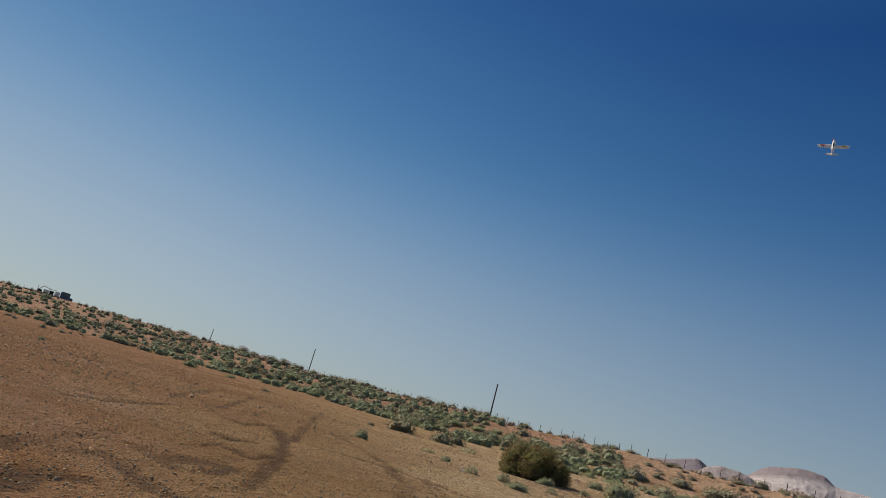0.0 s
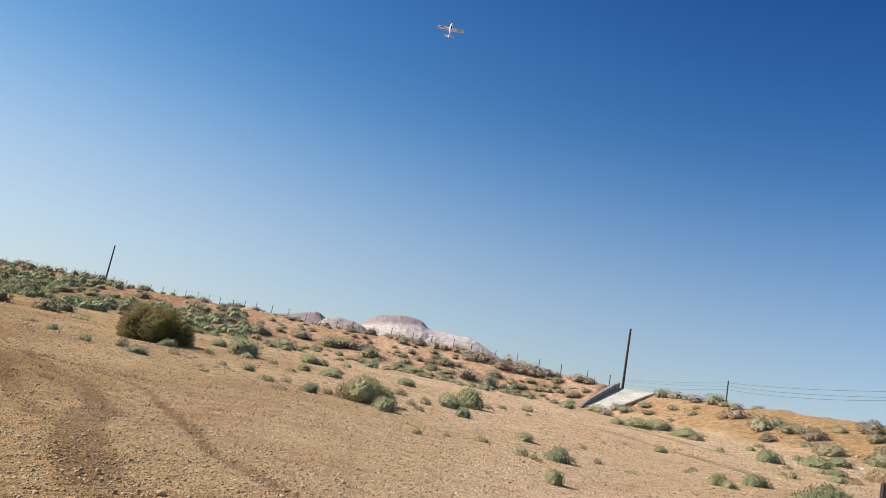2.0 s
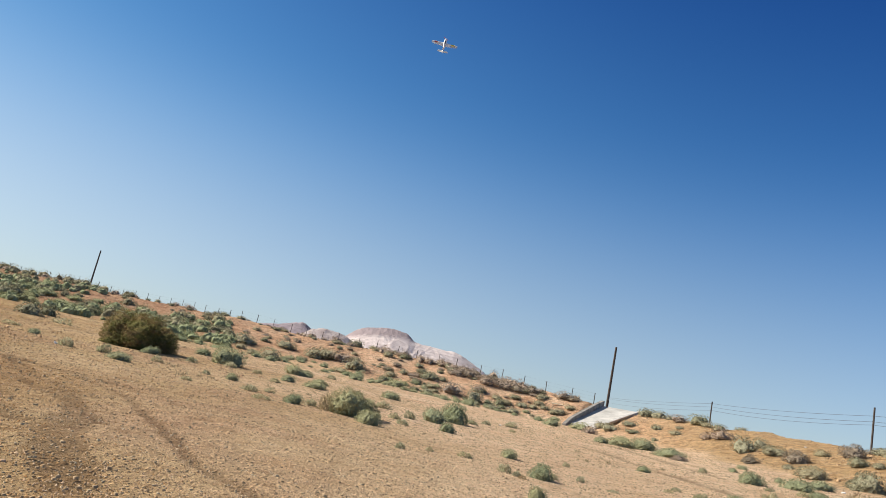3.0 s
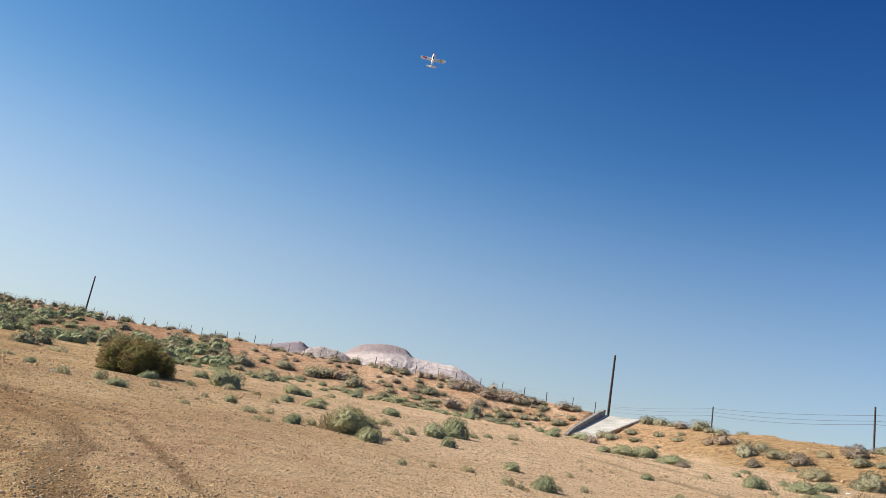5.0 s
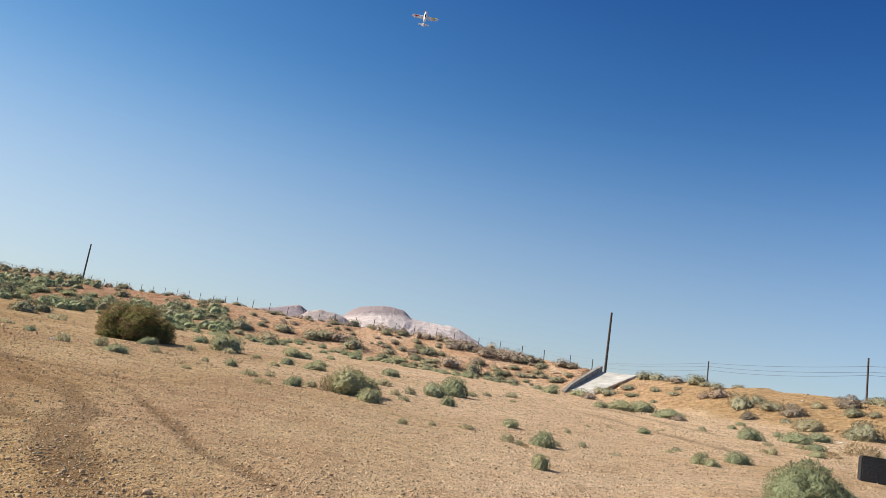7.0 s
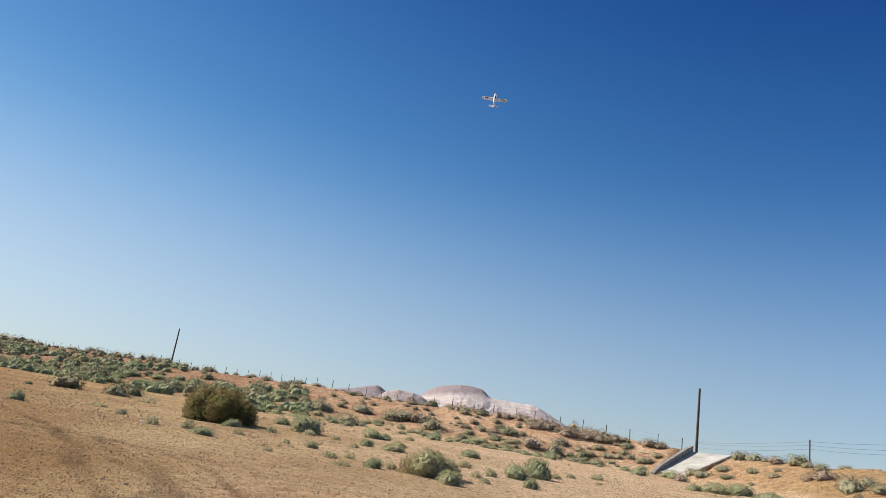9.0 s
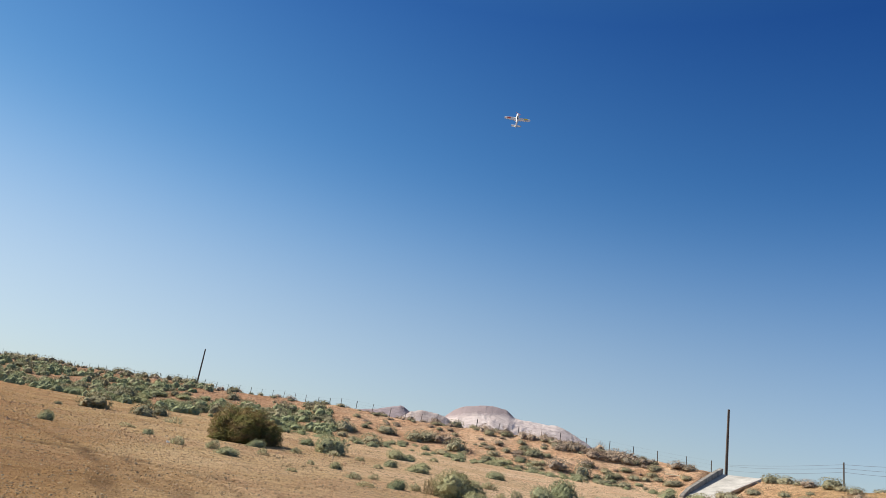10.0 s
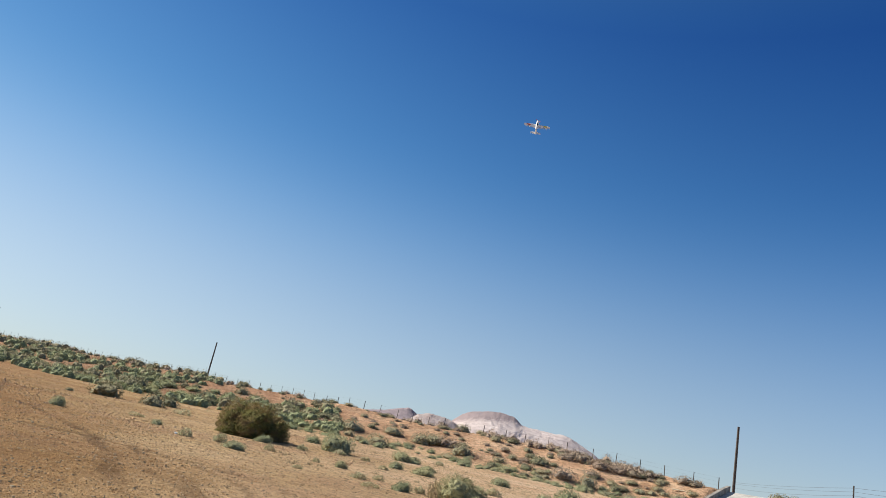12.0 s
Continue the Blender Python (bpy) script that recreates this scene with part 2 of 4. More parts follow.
WHITE = plain_material("white_foam", (0.82, 0.81, 0.78), 0.5, 0, 5, 0.08)
YELLOW = plain_material("yellow_film", (0.80, 0.62, 0.05), 0.4, 0, 5, 0.1)
RED = plain_material("red_paint", (0.65, 0.08, 0.06), 0.4, 0, 5, 0.1)
BLACK = plain_material("black_plastic", (0.012, 0.012, 0.013), 0.45, 0, 5, 0.3, 0.5)
CLOTH = plain_material("black_cloth", (0.014, 0.014, 0.015), 0.55, 0, 2.2, 0.3, 0.5, 0.02)
BLUE = plain_material("blue_paint", (0.035, 0.06, 0.12), 0.35, 0, 2, 0.2, 0.5)
TRUCKWHITE = plain_material("dusty_white_paint", (0.78, 0.77, 0.74), 0.5, 0, 2, 0.2)
RUBBER = plain_material("tyre_rubber", (0.02, 0.02, 0.02), 0.9, 0, 5, 0.3)
GLASS = plain_material("dark_glass", (0.02, 0.025, 0.03), 0.1, 0, 2, 0.1, 0.6)
PAPER = plain_material("weathered_paper", (0.75, 0.72, 0.68), 0.8, 0, 12, 0.12)
WOOD = plain_material("bleached_board", (0.62, 0.52, 0.36), 0.85, 0, 6, 0.2)


# ---- mesh helpers ----
def mesh_of(name, verts, faces, mat, smooth=False):
    me = bpy.data.meshes.new(name)
    me.from_pydata([tuple(v) for v in verts], [], [tuple(f) for f in faces])
    me.materials.append(mat)
    if smooth:
        me.polygons.foreach_set("use_smooth", [True] * len(me.polygons))
    me.update()
    return me


def part(name, data, mat, parent, label=""):
    """A bmesh (or a shared mesh) as one mesh object under its thing."""
    if isinstance(data, bmesh.types.BMesh):
        me = bpy.data.meshes.new(name)
        data.to_mesh(me)
        data.free()
        me.materials.append(mat)
        data = me
    ob = new(name, data)
    ob.parent = parent
    return tagged(ob, label)


def thing(name, label, category, m, group="", kind=""):
    ob = new(name)
    ob.empty_display_size = 0.2
    ob.matrix_world = m
    return tagged(ob, label, category, group, kind)


def add_box(bm, size, at, m=None, bevel=0.0):
    made = bmesh.ops.create_cube(bm, size=1.0, matrix=Matrix.LocRotScale(at, m, size))["verts"]
    if bevel:
        edges = list({e for v in made for e in v.link_edges})
        bmesh.ops.bevel(bm, geom=edges, offset=bevel, segments=2, affect="EDGES")


def add_tube(bm, a, b, r0, r1, sides=6, caps=True):
    a, b = Vector(a), Vector(b)
    turn = (b - a).to_track_quat("Z", "Y").to_matrix().to_4x4()
    bmesh.ops.create_cone(bm, cap_ends=caps, segments=sides, radius1=r0, radius2=r1, depth=(b - a).length,
                          matrix=Matrix.Translation((a + b) / 2) @ turn)


def add_loft(bm, rings):
    """Closes a skin over rings of equal length, with end caps."""
    loops = [[bm.verts.new(p) for p in ring] for ring in rings]
    k = len(loops[0])
    for a, b in zip(loops, loops[1:]):
        for i in range(k):
            bm.faces.new((a[i], a[(i + 1) % k], b[(i + 1) % k], b[i]))
    bm.faces.new(loops[0][::-1])
    bm.faces.new(loops[-1])
    bmesh.ops.recalc_face_normals(bm, faces=bm.faces[:])


# ---- the lie of the land: a flat that rises gently to a berm, by compass bearing (0 is +y) ----
AZ = (-180, -110, -75, -62, -50, -40, -33, -25.5, -15, -7, 3, 11, 16, 22, 27, 32, 40, 60, 110, 180)
FOOT_R = (150, 190, 200, 190, 170, 140, 120, 105, 88, 82, 80, 78, 68, 52, 44, 38, 36, 40, 80, 150)
FOOT_Z = (-4, 1, 3.4, 3.6, 3.6, 3.6, 3.1, 2.9, 2.7, 2.55, 2.3, 2.2, 1.95, 1.9, 1.8, 1.7, 1.6, 1.4, -1, -4)
TOP_R = (300, 340, 340, 330, 290, 236, 190, 155, 122, 108, 97, 90, 84, 72, 64, 57, 52, 60, 150, 300)
TOP_Z = (-4, 4, 14.9, 15.3, 14.4, 11.8, 10.2, 9.2, 8.1, 7.2, 6.5, 5.55, 5.1, 4.75, 4.75, 4.6, 4.2, 3.4, 0, -4)


def value_noise(x, y, seed):
    """Smooth noise from -1 to 1 on a lattice of 1 m."""
    xi, yi = np.floor(x), np.floor(y)
    u, v = x - xi, y - yi
    u, v = u * u * (3 - 2 * u), v * v * (3 - 2 * v)

    def corner(a, b):
        s = np.sin(a * 127.1 + b * 311.7 + seed * 74.7) * 43758.5453
        return (s - np.floor(s)) * 2 - 1
    low = corner(xi, yi) * (1 - u) + corner(xi + 1, yi) * u
    high = corner(xi, yi + 1) * (1 - u) + corner(xi + 1, yi + 1) * u
    return low * (1 - v) + high * v


def berm_share(x, y):
    """0 on the flat, 1 on the berm's top."""
    r, az = np.hypot(x, y), np.degrees(np.arctan2(x, y))
    foot, top = np.interp(az, AZ, FOOT_R), np.interp(az, AZ, TOP_R)
    return np.clip((r - foot) / (top - foot), 0, 2)


# the chute's corners in plan and height: low left, top left, top right, low right
CHUTE = ((15.65, 76.93, 2.6), (21.27, 86.93, 5.42), (24.56, 83.98, 5.45), (17.73, 74.42, 2.65))


def chute_floor(x, y):
    """How far a place lies along and across the chute, and the height of its floor there."""
    (ax, ay, az), (bx, by, bz), (cx, cy, cz), (dx, dy, dz) = CHUTE
    ex, ey, fx, fy = (bx + cx - ax - dx) / 2, (by + cy - ay - dy) / 2, (dx + cx - ax - bx) / 2, (dy + cy - ay - by) / 2
    det = ex * fy - ey * fx
    u = ((x - ax) * fy - (y - ay) * fx) / det
    v = (ex * (y - ay) - ey * (x - ax)) / det
    return u, v, az + (bz - az) * u


def ground_z(x, y):
    x, y = np.asarray(x, float), np.asarray(y, float)
    r, az = np.hypot(x, y), np.degrees(np.arctan2(x, y))
    rf, zf = np.interp(az, AZ, FOOT_R), np.interp(az, AZ, FOOT_Z)
    rt, zt = np.interp(az, AZ, TOP_R), np.interp(az, AZ, TOP_Z)
    u = np.clip((r - rf) / (rt - rf), 0, 1)
    flat = zf * np.minimum(r / rf, 1)
    rise = (zt - zf) * (0.55 * u + 0.45 * u * u * (3 - 2 * u))
    behind = np.clip(r - rt - 6, 0, None)
    fall = -np.minimum(behind * 0.03, np.maximum(zt + 0.5, 0)) - np.clip(r - 3000, 0, None) * 0.002
    on = np.clip(u * 4, 0, 1)
    lumps = on * (0.28 * value_noise(x / 5.5, y / 5.5, 1) + 0.14 * value_noise(x / 1.9, y / 1.9, 2))
    roll = 0.05 * value_noise(x / 6, y / 6, 3) * np.clip(r / 10, 0, 1)
    fine = 0.020 * value_noise(x / 0.8, y / 0.8, 4) * np.clip(2 - r / 25, 0, 1)
    z = flat + rise + fall + lumps + roll + fine
    u, v, floor = chute_floor(x, y)
    cut = (u > -0.06) & (u < 1.2) & (v > -0.2) & (v < 1.35)
    return np.where(cut, np.minimum(z, floor - 0.22), z)


def ground_at(x, y):
    return float(ground_z(x, y))


def segment_distance(x, y, line):
    d = np.full(x.shape, 1e9)
    for (ax, ay), (bx, by) in zip(line, line[1:]):
        t = np.clip(((x - ax) * (bx - ax) + (y - ay) * (by - ay)) / ((bx - ax) ** 2 + (by - ay) ** 2 + 1e-9), 0, 1)
        d = np.minimum(d, np.hypot(x - ax - t * (bx - ax), y - ay - t * (by - ay)))
    return d


# wheel marks on the flat: width in metres, strength, then plan points
LOOPS = (
    (0.3, 1.3, (-6.8, 4.4), (-7.1, 4.7), (-7.4, 5.1), (-7.3, 5.5)),
    (0.18, 1.3, (-8.9, 6.4), (-8.9, 6.7), (-8.7, 7.0), (-8.0, 6.7), (-7.4, 6.5), (-6.9, 6.3), (-6.6, 6.4)),
    (0.16, 1.1, (-8.6, 5.3), (-9.4, 6.3), (-10.3, 7.7), (-11.4, 9.1)),
    (0.16, 1.2, (-10.1, 8.4), (-9.4, 8.2), (-8.6, 7.9), (-8.2, 7.8), (-8.2, 8.3), (-9.0, 9.6)),
    (0.22, 1.1, (-9.1, 8.2), (-9.2, 8.8), (-9.3, 9.3), (-10.0, 10.6)),
    (0.15, 1.3, (-7.5, 7.4), (-7.1, 7.4), (-7.2, 8.0), (-7.8, 8.9), (-8.7, 10.1)),
    (0.2, 1.1, (-8.7, 10.1), (-10.4, 12.3), (-12.9, 15.4), (-16.3, 18.9)),
    (0.16, 1.2, (-11.1, 11.7), (-10.3, 11.4), (-10.6, 12.2), (-11.4, 13.9)),
    (0.18, 1.1, (-17.6, 17.6), (-16.3, 17.3), (-17.3, 19.6)),
    (0.14, 1.1, (-13.5, 13.4), (-12.5, 12.9), (-12.6, 13.9)),
    (0.12, 1.1, (-10.7, 10.0), (-11.2, 11.0), (-11.7, 12.0)),
)
BANDS = (
    (0.22, 0.6, (-13.4, 17.5), (-12.5, 18.0), (-11.5, 18.3), (-9.1, 15.6), (-7.5, 13.0), (-6.0, 10.9), (-5.2, 10.0)),
    (0.14, 0.6, (-11.5, 18.3), (-10.0, 17.7), (-8.8, 17.5), (-7.5, 17.0), (-6.4, 16.6)),
    (0.22, 0.6, (-7.9, 14.6), (-6.7, 13.6), (-5.6, 12.5), (-4.7, 11.1)),
    (0.2, 0.6, (-10.1, 18.1), (-7.9, 15.3), (-6.7, 14.4), (-5.5, 12.5), (-4.4, 10.0), (-3.9, 8.8)),
    (0.12, 0.5, (-9.8, 18.0), (-8.0, 17.0), (-5.8, 15.0), (-4.0, 12.1), (-2.5, 9.3), (-1.7, 8.4), (-1.3, 7.9)),
    (0.3, 0.6, (-5.0, 10.9), (-3.9, 8.7), (-3.2, 7.4), (-2.5, 6.5)),
)
FAR_RUTS = (
    (0.25, 0.6, (7.4, 38.4), (8.8, 32.7), (9.1, 23.5), (9.2, 19.9)),
    (0.2, 0.6, (11.3, 50.9), (12.1, 40.3), (11.6, 27.9)),
    (0.2, 0.8, (-21.4, 18.6), (-33.0, 31.8), (-33.1, 34.2)),
    (0.16, 1.0, (-20.6, 20.4), (-34.3, 36.6), (-48.3, 54.2)),
    (0.15, 1.0, (-33.6, 43.0), (-19.4, 24.1), (-13.8, 16.7)),
    (0.14, 0.9, (-18.3, 24.9), (-14.5, 21.5), (-10.8, 17.9)),
    (0.14, 0.9, (-15.6, 10.7), (-16.3, 12.8), (-18.5, 16.2)),
)
TRACKS = LOOPS + BANDS + FAR_RUTS


def track_share(x, y):
    s = np.zeros(x.shape)
    for width, strength, *line in TRACKS:
        wob = width * (1 + 0.5 * value_noise(x / 0.8, y / 0.8, 9))
        s = np.maximum(s, strength * np.clip(2.0 * (1.15 - segment_distance(x, y, line) / wob), 0, 1))
    patch = value_noise(x / 3.1, y / 3.1, 11) + 0.6 * value_noise(x / 1.1, y / 1.1, 12)
    return np.clip(s * np.clip(0.85 + 0.65 * patch, 0.1, 1.15), 0, 1)


def build_ground():
    """One sheet: rings round the camera's stand, finer on the side that is walked and near it."""
    az = np.concatenate([np.arange(-78, 42, 0.36), np.arange(42, 282, 3.0)])
    rad = np.concatenate([[0.0005, 0.7, 1.5, 2.5, 3.3], np.geomspace(4, 22, 165), np.geomspace(22.3, 60, 62), np.geomspace(60.6, 420, 120), np.geomspace(440, 4600, 26)])
    ga, gr = np.meshgrid(np.radians(az), rad)
    x, y = gr * np.sin(ga) + 0.05 * np.clip(1 - gr / 1.5, 0, 1), gr * np.cos(ga) + 0.03 * np.clip(1 - gr / 1.5, 0, 1)
    z = ground_z(x, y)
    mark = track_share(x, y) * (gr < 60)
    z = z - 0.05 * mark
    verts = np.stack([x, y, z], -1).reshape(-1, 3)
    rows, cols = x.shape
    i, j = np.meshgrid(np.arange(rows - 1), np.arange(cols), indexing="ij")
    k = (j + 1) % cols
    faces = np.stack([i * cols + j, i * cols + k, (i + 1) * cols + k, (i + 1) * cols + j], -1).reshape(-1, 4)
    me = bpy.data.meshes.new("ground")
    me.vertices.add(len(verts))
    me.vertices.foreach_set("co", verts.ravel())
    me.loops.add(faces.size)
    me.loops.foreach_set("vertex_index", faces.ravel())
    me.polygons.add(len(faces))
    me.polygons.foreach_set("loop_start", np.arange(0, faces.size, 4))
    me.polygons.foreach_set("use_smooth", np.ones(len(faces), bool))
    me.update(calc_edges=True)
    me.validate()
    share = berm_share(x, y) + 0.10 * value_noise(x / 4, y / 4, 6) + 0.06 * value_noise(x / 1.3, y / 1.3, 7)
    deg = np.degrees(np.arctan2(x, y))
    # red marks the redder left side, where against-the-sun darkness is painted in too
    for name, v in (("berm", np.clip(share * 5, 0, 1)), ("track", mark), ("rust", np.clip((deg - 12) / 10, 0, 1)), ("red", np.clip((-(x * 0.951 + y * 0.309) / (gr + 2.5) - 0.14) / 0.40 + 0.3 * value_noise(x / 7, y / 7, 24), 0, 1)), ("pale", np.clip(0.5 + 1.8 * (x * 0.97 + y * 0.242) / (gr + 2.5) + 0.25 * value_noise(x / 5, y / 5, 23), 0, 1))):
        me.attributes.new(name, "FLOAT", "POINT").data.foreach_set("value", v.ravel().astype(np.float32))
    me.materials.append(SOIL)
    return tagged(new("ground", me), "tan gravelly desert ground rising to a red dirt berm", "ground", kind="structure")


build_ground()


# ---- far hills ----
def hill(name, label, mat, far, bearings, tops, depth, seed):
    """A ridge at the distance far: tops are its heights in metres along the bearings."""
    az = np.linspace(bearings[0], bearings[-1], 240)
    top = np.interp(az, bearings, tops)
    top = np.convolve(np.pad(top, 2, "edge"), np.hanning(7)[1:-1] / np.hanning(7).sum(), "valid")
    wide = np.convolve(np.pad(top, 30, "edge"), np.hanning(63)[1:-1] / np.hanning(63).sum(), "valid")
    side = far * np.radians(az)
    n, rows = len(az), np.linspace(0, 1, 70)
    verts, faces = [], []
    for u in rows:
        front = min(u / 0.62, 1)
        r = far + (u - 0.62) * depth
        lift = front ** 1.15 if u <= 0.62 else 1 - ((u - 0.62) / 0.38) ** 1.5
        deep = np.full(n, r)
        bend = side + 35 * value_noise(side / 120, deep / 120, seed)
        rough = 7 * value_noise(bend / 95, deep / 130, seed + 2) + 4.5 * value_noise(bend / 34, deep / 60, seed + 3) + 3.2 * value_noise(bend / 13, deep / 26, seed + 4)
        step = 2.5 * np.sin(top * lift / 11 + value_noise(side / 200, deep / 200, seed + 5) * 3)
        h = (wide + (top - wide) * lift ** 11) * lift + rough * (0.14 + 1.0 * (1 - lift)) * min(1, 4 * front) + step * (1 - lift)
        h = h + (0.9 + 1.4 * (1 - lift)) * (value_noise(side / 11, deep / 15, seed + 7) + 0.6 * value_noise(side / 5, deep / 9, seed + 8))
        h = h - 5 * np.abs(value_noise(bend / 30, deep / 260, seed + 6)) ** 0.7 * min(1, 2.5 * (1 - lift)) * min(1, 3 * front)
        a = np.radians(az)
        verts.append(np.stack([r * np.sin(a), r * np.cos(a), h - 3], -1))
    for i in range(len(rows) - 1):
        for j in range(n - 1):
            faces.append((i * n + j, i * n + j + 1, (i + 1) * n + j + 1, (i + 1) * n + j))
    me = mesh_of(name, np.concatenate(verts), faces, mat, True)
    return tagged(new(name, me), label, "mountain", kind="structure")


# hill rock tones, lightened and evened out to include the haze of distance
CAPROCK = rock_material("brown_caprock", (0.27, 0.225, 0.235), (0.32, 0.265, 0.275), (0.38, 0.32, 0.325), 0.03)
PALE = rock_material("pale_pink_rock", (0.505, 0.418, 0.392), (0.600, 0.513, 0.487), (0.687, 0.605, 0.574), 0.045, (0.331, 0.270, 0.270), (171, 188))
PALE_LOW = rock_material("pale_foothill_rock", (0.383, 0.313, 0.296), (0.444, 0.374, 0.352), (0.513, 0.444, 0.422), 0.04)
hill("distant_mesa", "distant flat-topped mesa with dark brown caprock", CAPROCK, 2700,
     (-18, -14.1, -13.3, -12.0, -11.4, -10.8, -10.25, -9.9, -9.55, -9.15, -8.3, -7.4), (80, 144, 151, 163, 172, 180, 186, 182, 172, 160, 130, 60), 700, 21)
hill("distant_mountain", "distant pale pink eroded mountain with brown cap", PALE, 2200,
     (-9.5, -7.4, -6.6, -6.2, -5.6, -4.75, -3.8, -3.2, -2.55, -2.05, -1.7, -1.4, -0.85, -0.2, 0.3, 1.2, 1.85, 2.3, 2.9, 3.5, 4.2, 5.2, 7),
     (60, 120, 148, 163, 178, 187, 194, 194, 191, 188, 177, 170, 166, 166, 164, 163, 164, 160, 149, 139, 127, 100, 40), 1300, 31)
hill("distant_foothill", "distant pale pink rounded foothill", PALE_LOW, 1800,
     (-11, -10.0, -9.4, -8.6, -7.9, -7.25, -6.8, -6.2, -5.2, -3), (50, 101, 115, 122, 122, 119, 117, 108, 85, 40), 500, 41)


# ---- shrubs ----
def blades(rng, base, axis, length, width, way=None):
    """Small leaf blades, four corners each, lying like shingles that face the given way."""
    n = len(base)
    if way is None:
        side = np.cross(axis, rng.normal(size=(n, 3)))
        way = np.tile(np.array([0, 0, 1.0]), (n, 1))
    else:
        side = np.cross(way, axis) + 0.25 * np.cross(axis, rng.normal(size=(n, 3)))
    side /= np.linalg.norm(side, axis=1)[:, None] + 1e-9
    side *= np.where((np.cross(side, axis) * way).sum(axis=1) < 0, -1, 1)[:, None]
    w = (width * rng.uniform(0.6, 1.3, n))[:, None]
    d = (length * rng.uniform(0.6, 1.35, n))[:, None]
    mid = base + axis * d * 0.5
    v = np.stack([base, mid + side * w, base + axis * d, mid - side * w], 1).reshape(-1, 3)
    f = np.arange(4 * n).reshape(-1, 4)
    return v, f


def unit(v):
    return v / (np.linalg.norm(v, axis=1)[:, None] + 1e-9)


def mound_points(rng, n, mounds, rough, core=0.0, rings=6, sides=13):
    """A few lumpy mounds grown together, 1 wide and 1 high: leaf places and the way each faces, then
    the corners, faces and facings of the close twig mass inside (empty where core is 0)."""
    lobes = mounds - 1
    turn = 2 * math.pi * (np.arange(lobes) + rng.uniform(0, 1)) / lobes + rng.normal(size=lobes) * 0.35
    off = rng.uniform(0.24, 0.42, lobes)
    stout = np.concatenate([rng.uniform(0.42, 0.50, 1), rng.uniform(0.25, 0.40, lobes)])
    centre = np.concatenate([[[0, 0, 0.12]], np.stack([off * np.cos(turn), off * np.sin(turn), rng.uniform(0.02, 0.30, lobes)], 1)])
    waves = [(rng.normal(size=(7, 3)) * pitch, rng.uniform(0, 6.3, 7), size * rough) for pitch, size in ((3.0, 0.040), (8.0, 0.038), (16.0, 0.030), (30.0, 0.020))]

    def reach(d):
        along = d @ centre.T
        inside = np.maximum(along ** 2 - (centre ** 2).sum(axis=1) + stout ** 2, 0)
        r = np.where(inside > 0, along + np.sqrt(inside), 0.1).max(axis=1)
        for w, phase, size in waves:
            r = r * (1 + size * np.cos(d @ w.T + phase).sum(axis=1) / 1.6)
        return r

    def surface(d):
        side = unit(np.cross(d, np.array([0.3, 0.2, 1.0])))
        over = np.cross(side, d)
        p = d * reach(d)[:, None]
        a, b = unit(d + side * 0.05), unit(d + over * 0.05)
        return p, unit(np.cross(b * reach(b)[:, None] - p, a * reach(a)[:, None] - p))
    out = rng.normal(size=(n, 3))
    out[:, 2] = np.abs(out[:, 2]) * 0.9 - 0.10
    out = unit(out)
    p, way = surface(out)
    high, wide = np.quantile(p[:, 2], 0.985), 0.0
    for k in range(8):
        wide += np.quantile(np.abs(p[:, 0] * math.cos(k * 0.39) + p[:, 1] * math.sin(k * 0.39)), 0.98) / 8
    size = np.array([0.5 / wide, 0.5 / wide, 1 / high])
    p *= (1 - np.where(rng.uniform(0, 1, n) < 0.15, 0.20, 0.08) * rng.uniform(0, 1, n))[:, None]
    hull, hull_faces, hull_way = np.zeros((0, 3)), [], np.zeros((0, 3))
    if core:
        lat, lon = np.meshgrid(np.linspace(-0.1, 1.5, rings), np.arange(sides) * 2 * math.pi / sides, indexing="ij")
        d = np.stack([np.cos(lat) * np.cos(lon), np.cos(lat) * np.sin(lon), np.sin(lat)], -1).reshape(-1, 3)
        hull, hull_way = surface(d)
        hull = hull * (core + 0.025 * rng.normal(size=(len(hull), 1))) * size
        hull_way = hull_way + 0.26 * rng.normal(size=hull_way.shape)
        hull_faces = [(a * sides + b, a * sides + (b + 1) % sides, (a + 1) * sides + (b + 1) % sides, (a + 1) * sides + b)
                      for a in range(rings - 1) for b in range(sides)]
    p = p * size
    p[:, 2] = np.maximum(p[:, 2], 0.015)
    return p, way, hull, hull_faces, hull_way


def stem_mesh(rng, count, reach, thick):
    """One woody base: branches that part from a common root."""
    verts = [np.array([0.03 * math.cos(k * 2.1), 0.03 * math.sin(k * 2.1), -0.05]) for k in range(3)]
    faces = []
    for _ in range(count):
        a, r = rng.uniform(0, 2 * math.pi), reach * rng.uniform(0.3, 1)
        knee = np.array([r * 0.45 * math.cos(a), r * 0.45 * math.sin(a), rng.uniform(0.12, 0.25)])
        tip = np.array([r * math.cos(a + 0.3), r * math.sin(a + 0.3), rng.uniform(0.3, 0.55)])
        o = len(verts)
        for q, w in ((knee, thick * 0.65), (tip, thick * 0.2)):
            for k in range(3):
                verts.append(q + w * np.array([math.cos(k * 2.1), math.sin(k * 2.1), 0]))
        for k in range(3):
            faces.append((k, (k + 1) % 3, o + (k + 1) % 3, o + k))
            faces.append((o + k, o + (k + 1) % 3, o + 3 + (k + 1) % 3, o + 3 + k))
    return mesh_of("woody_base", verts, faces, BARK)


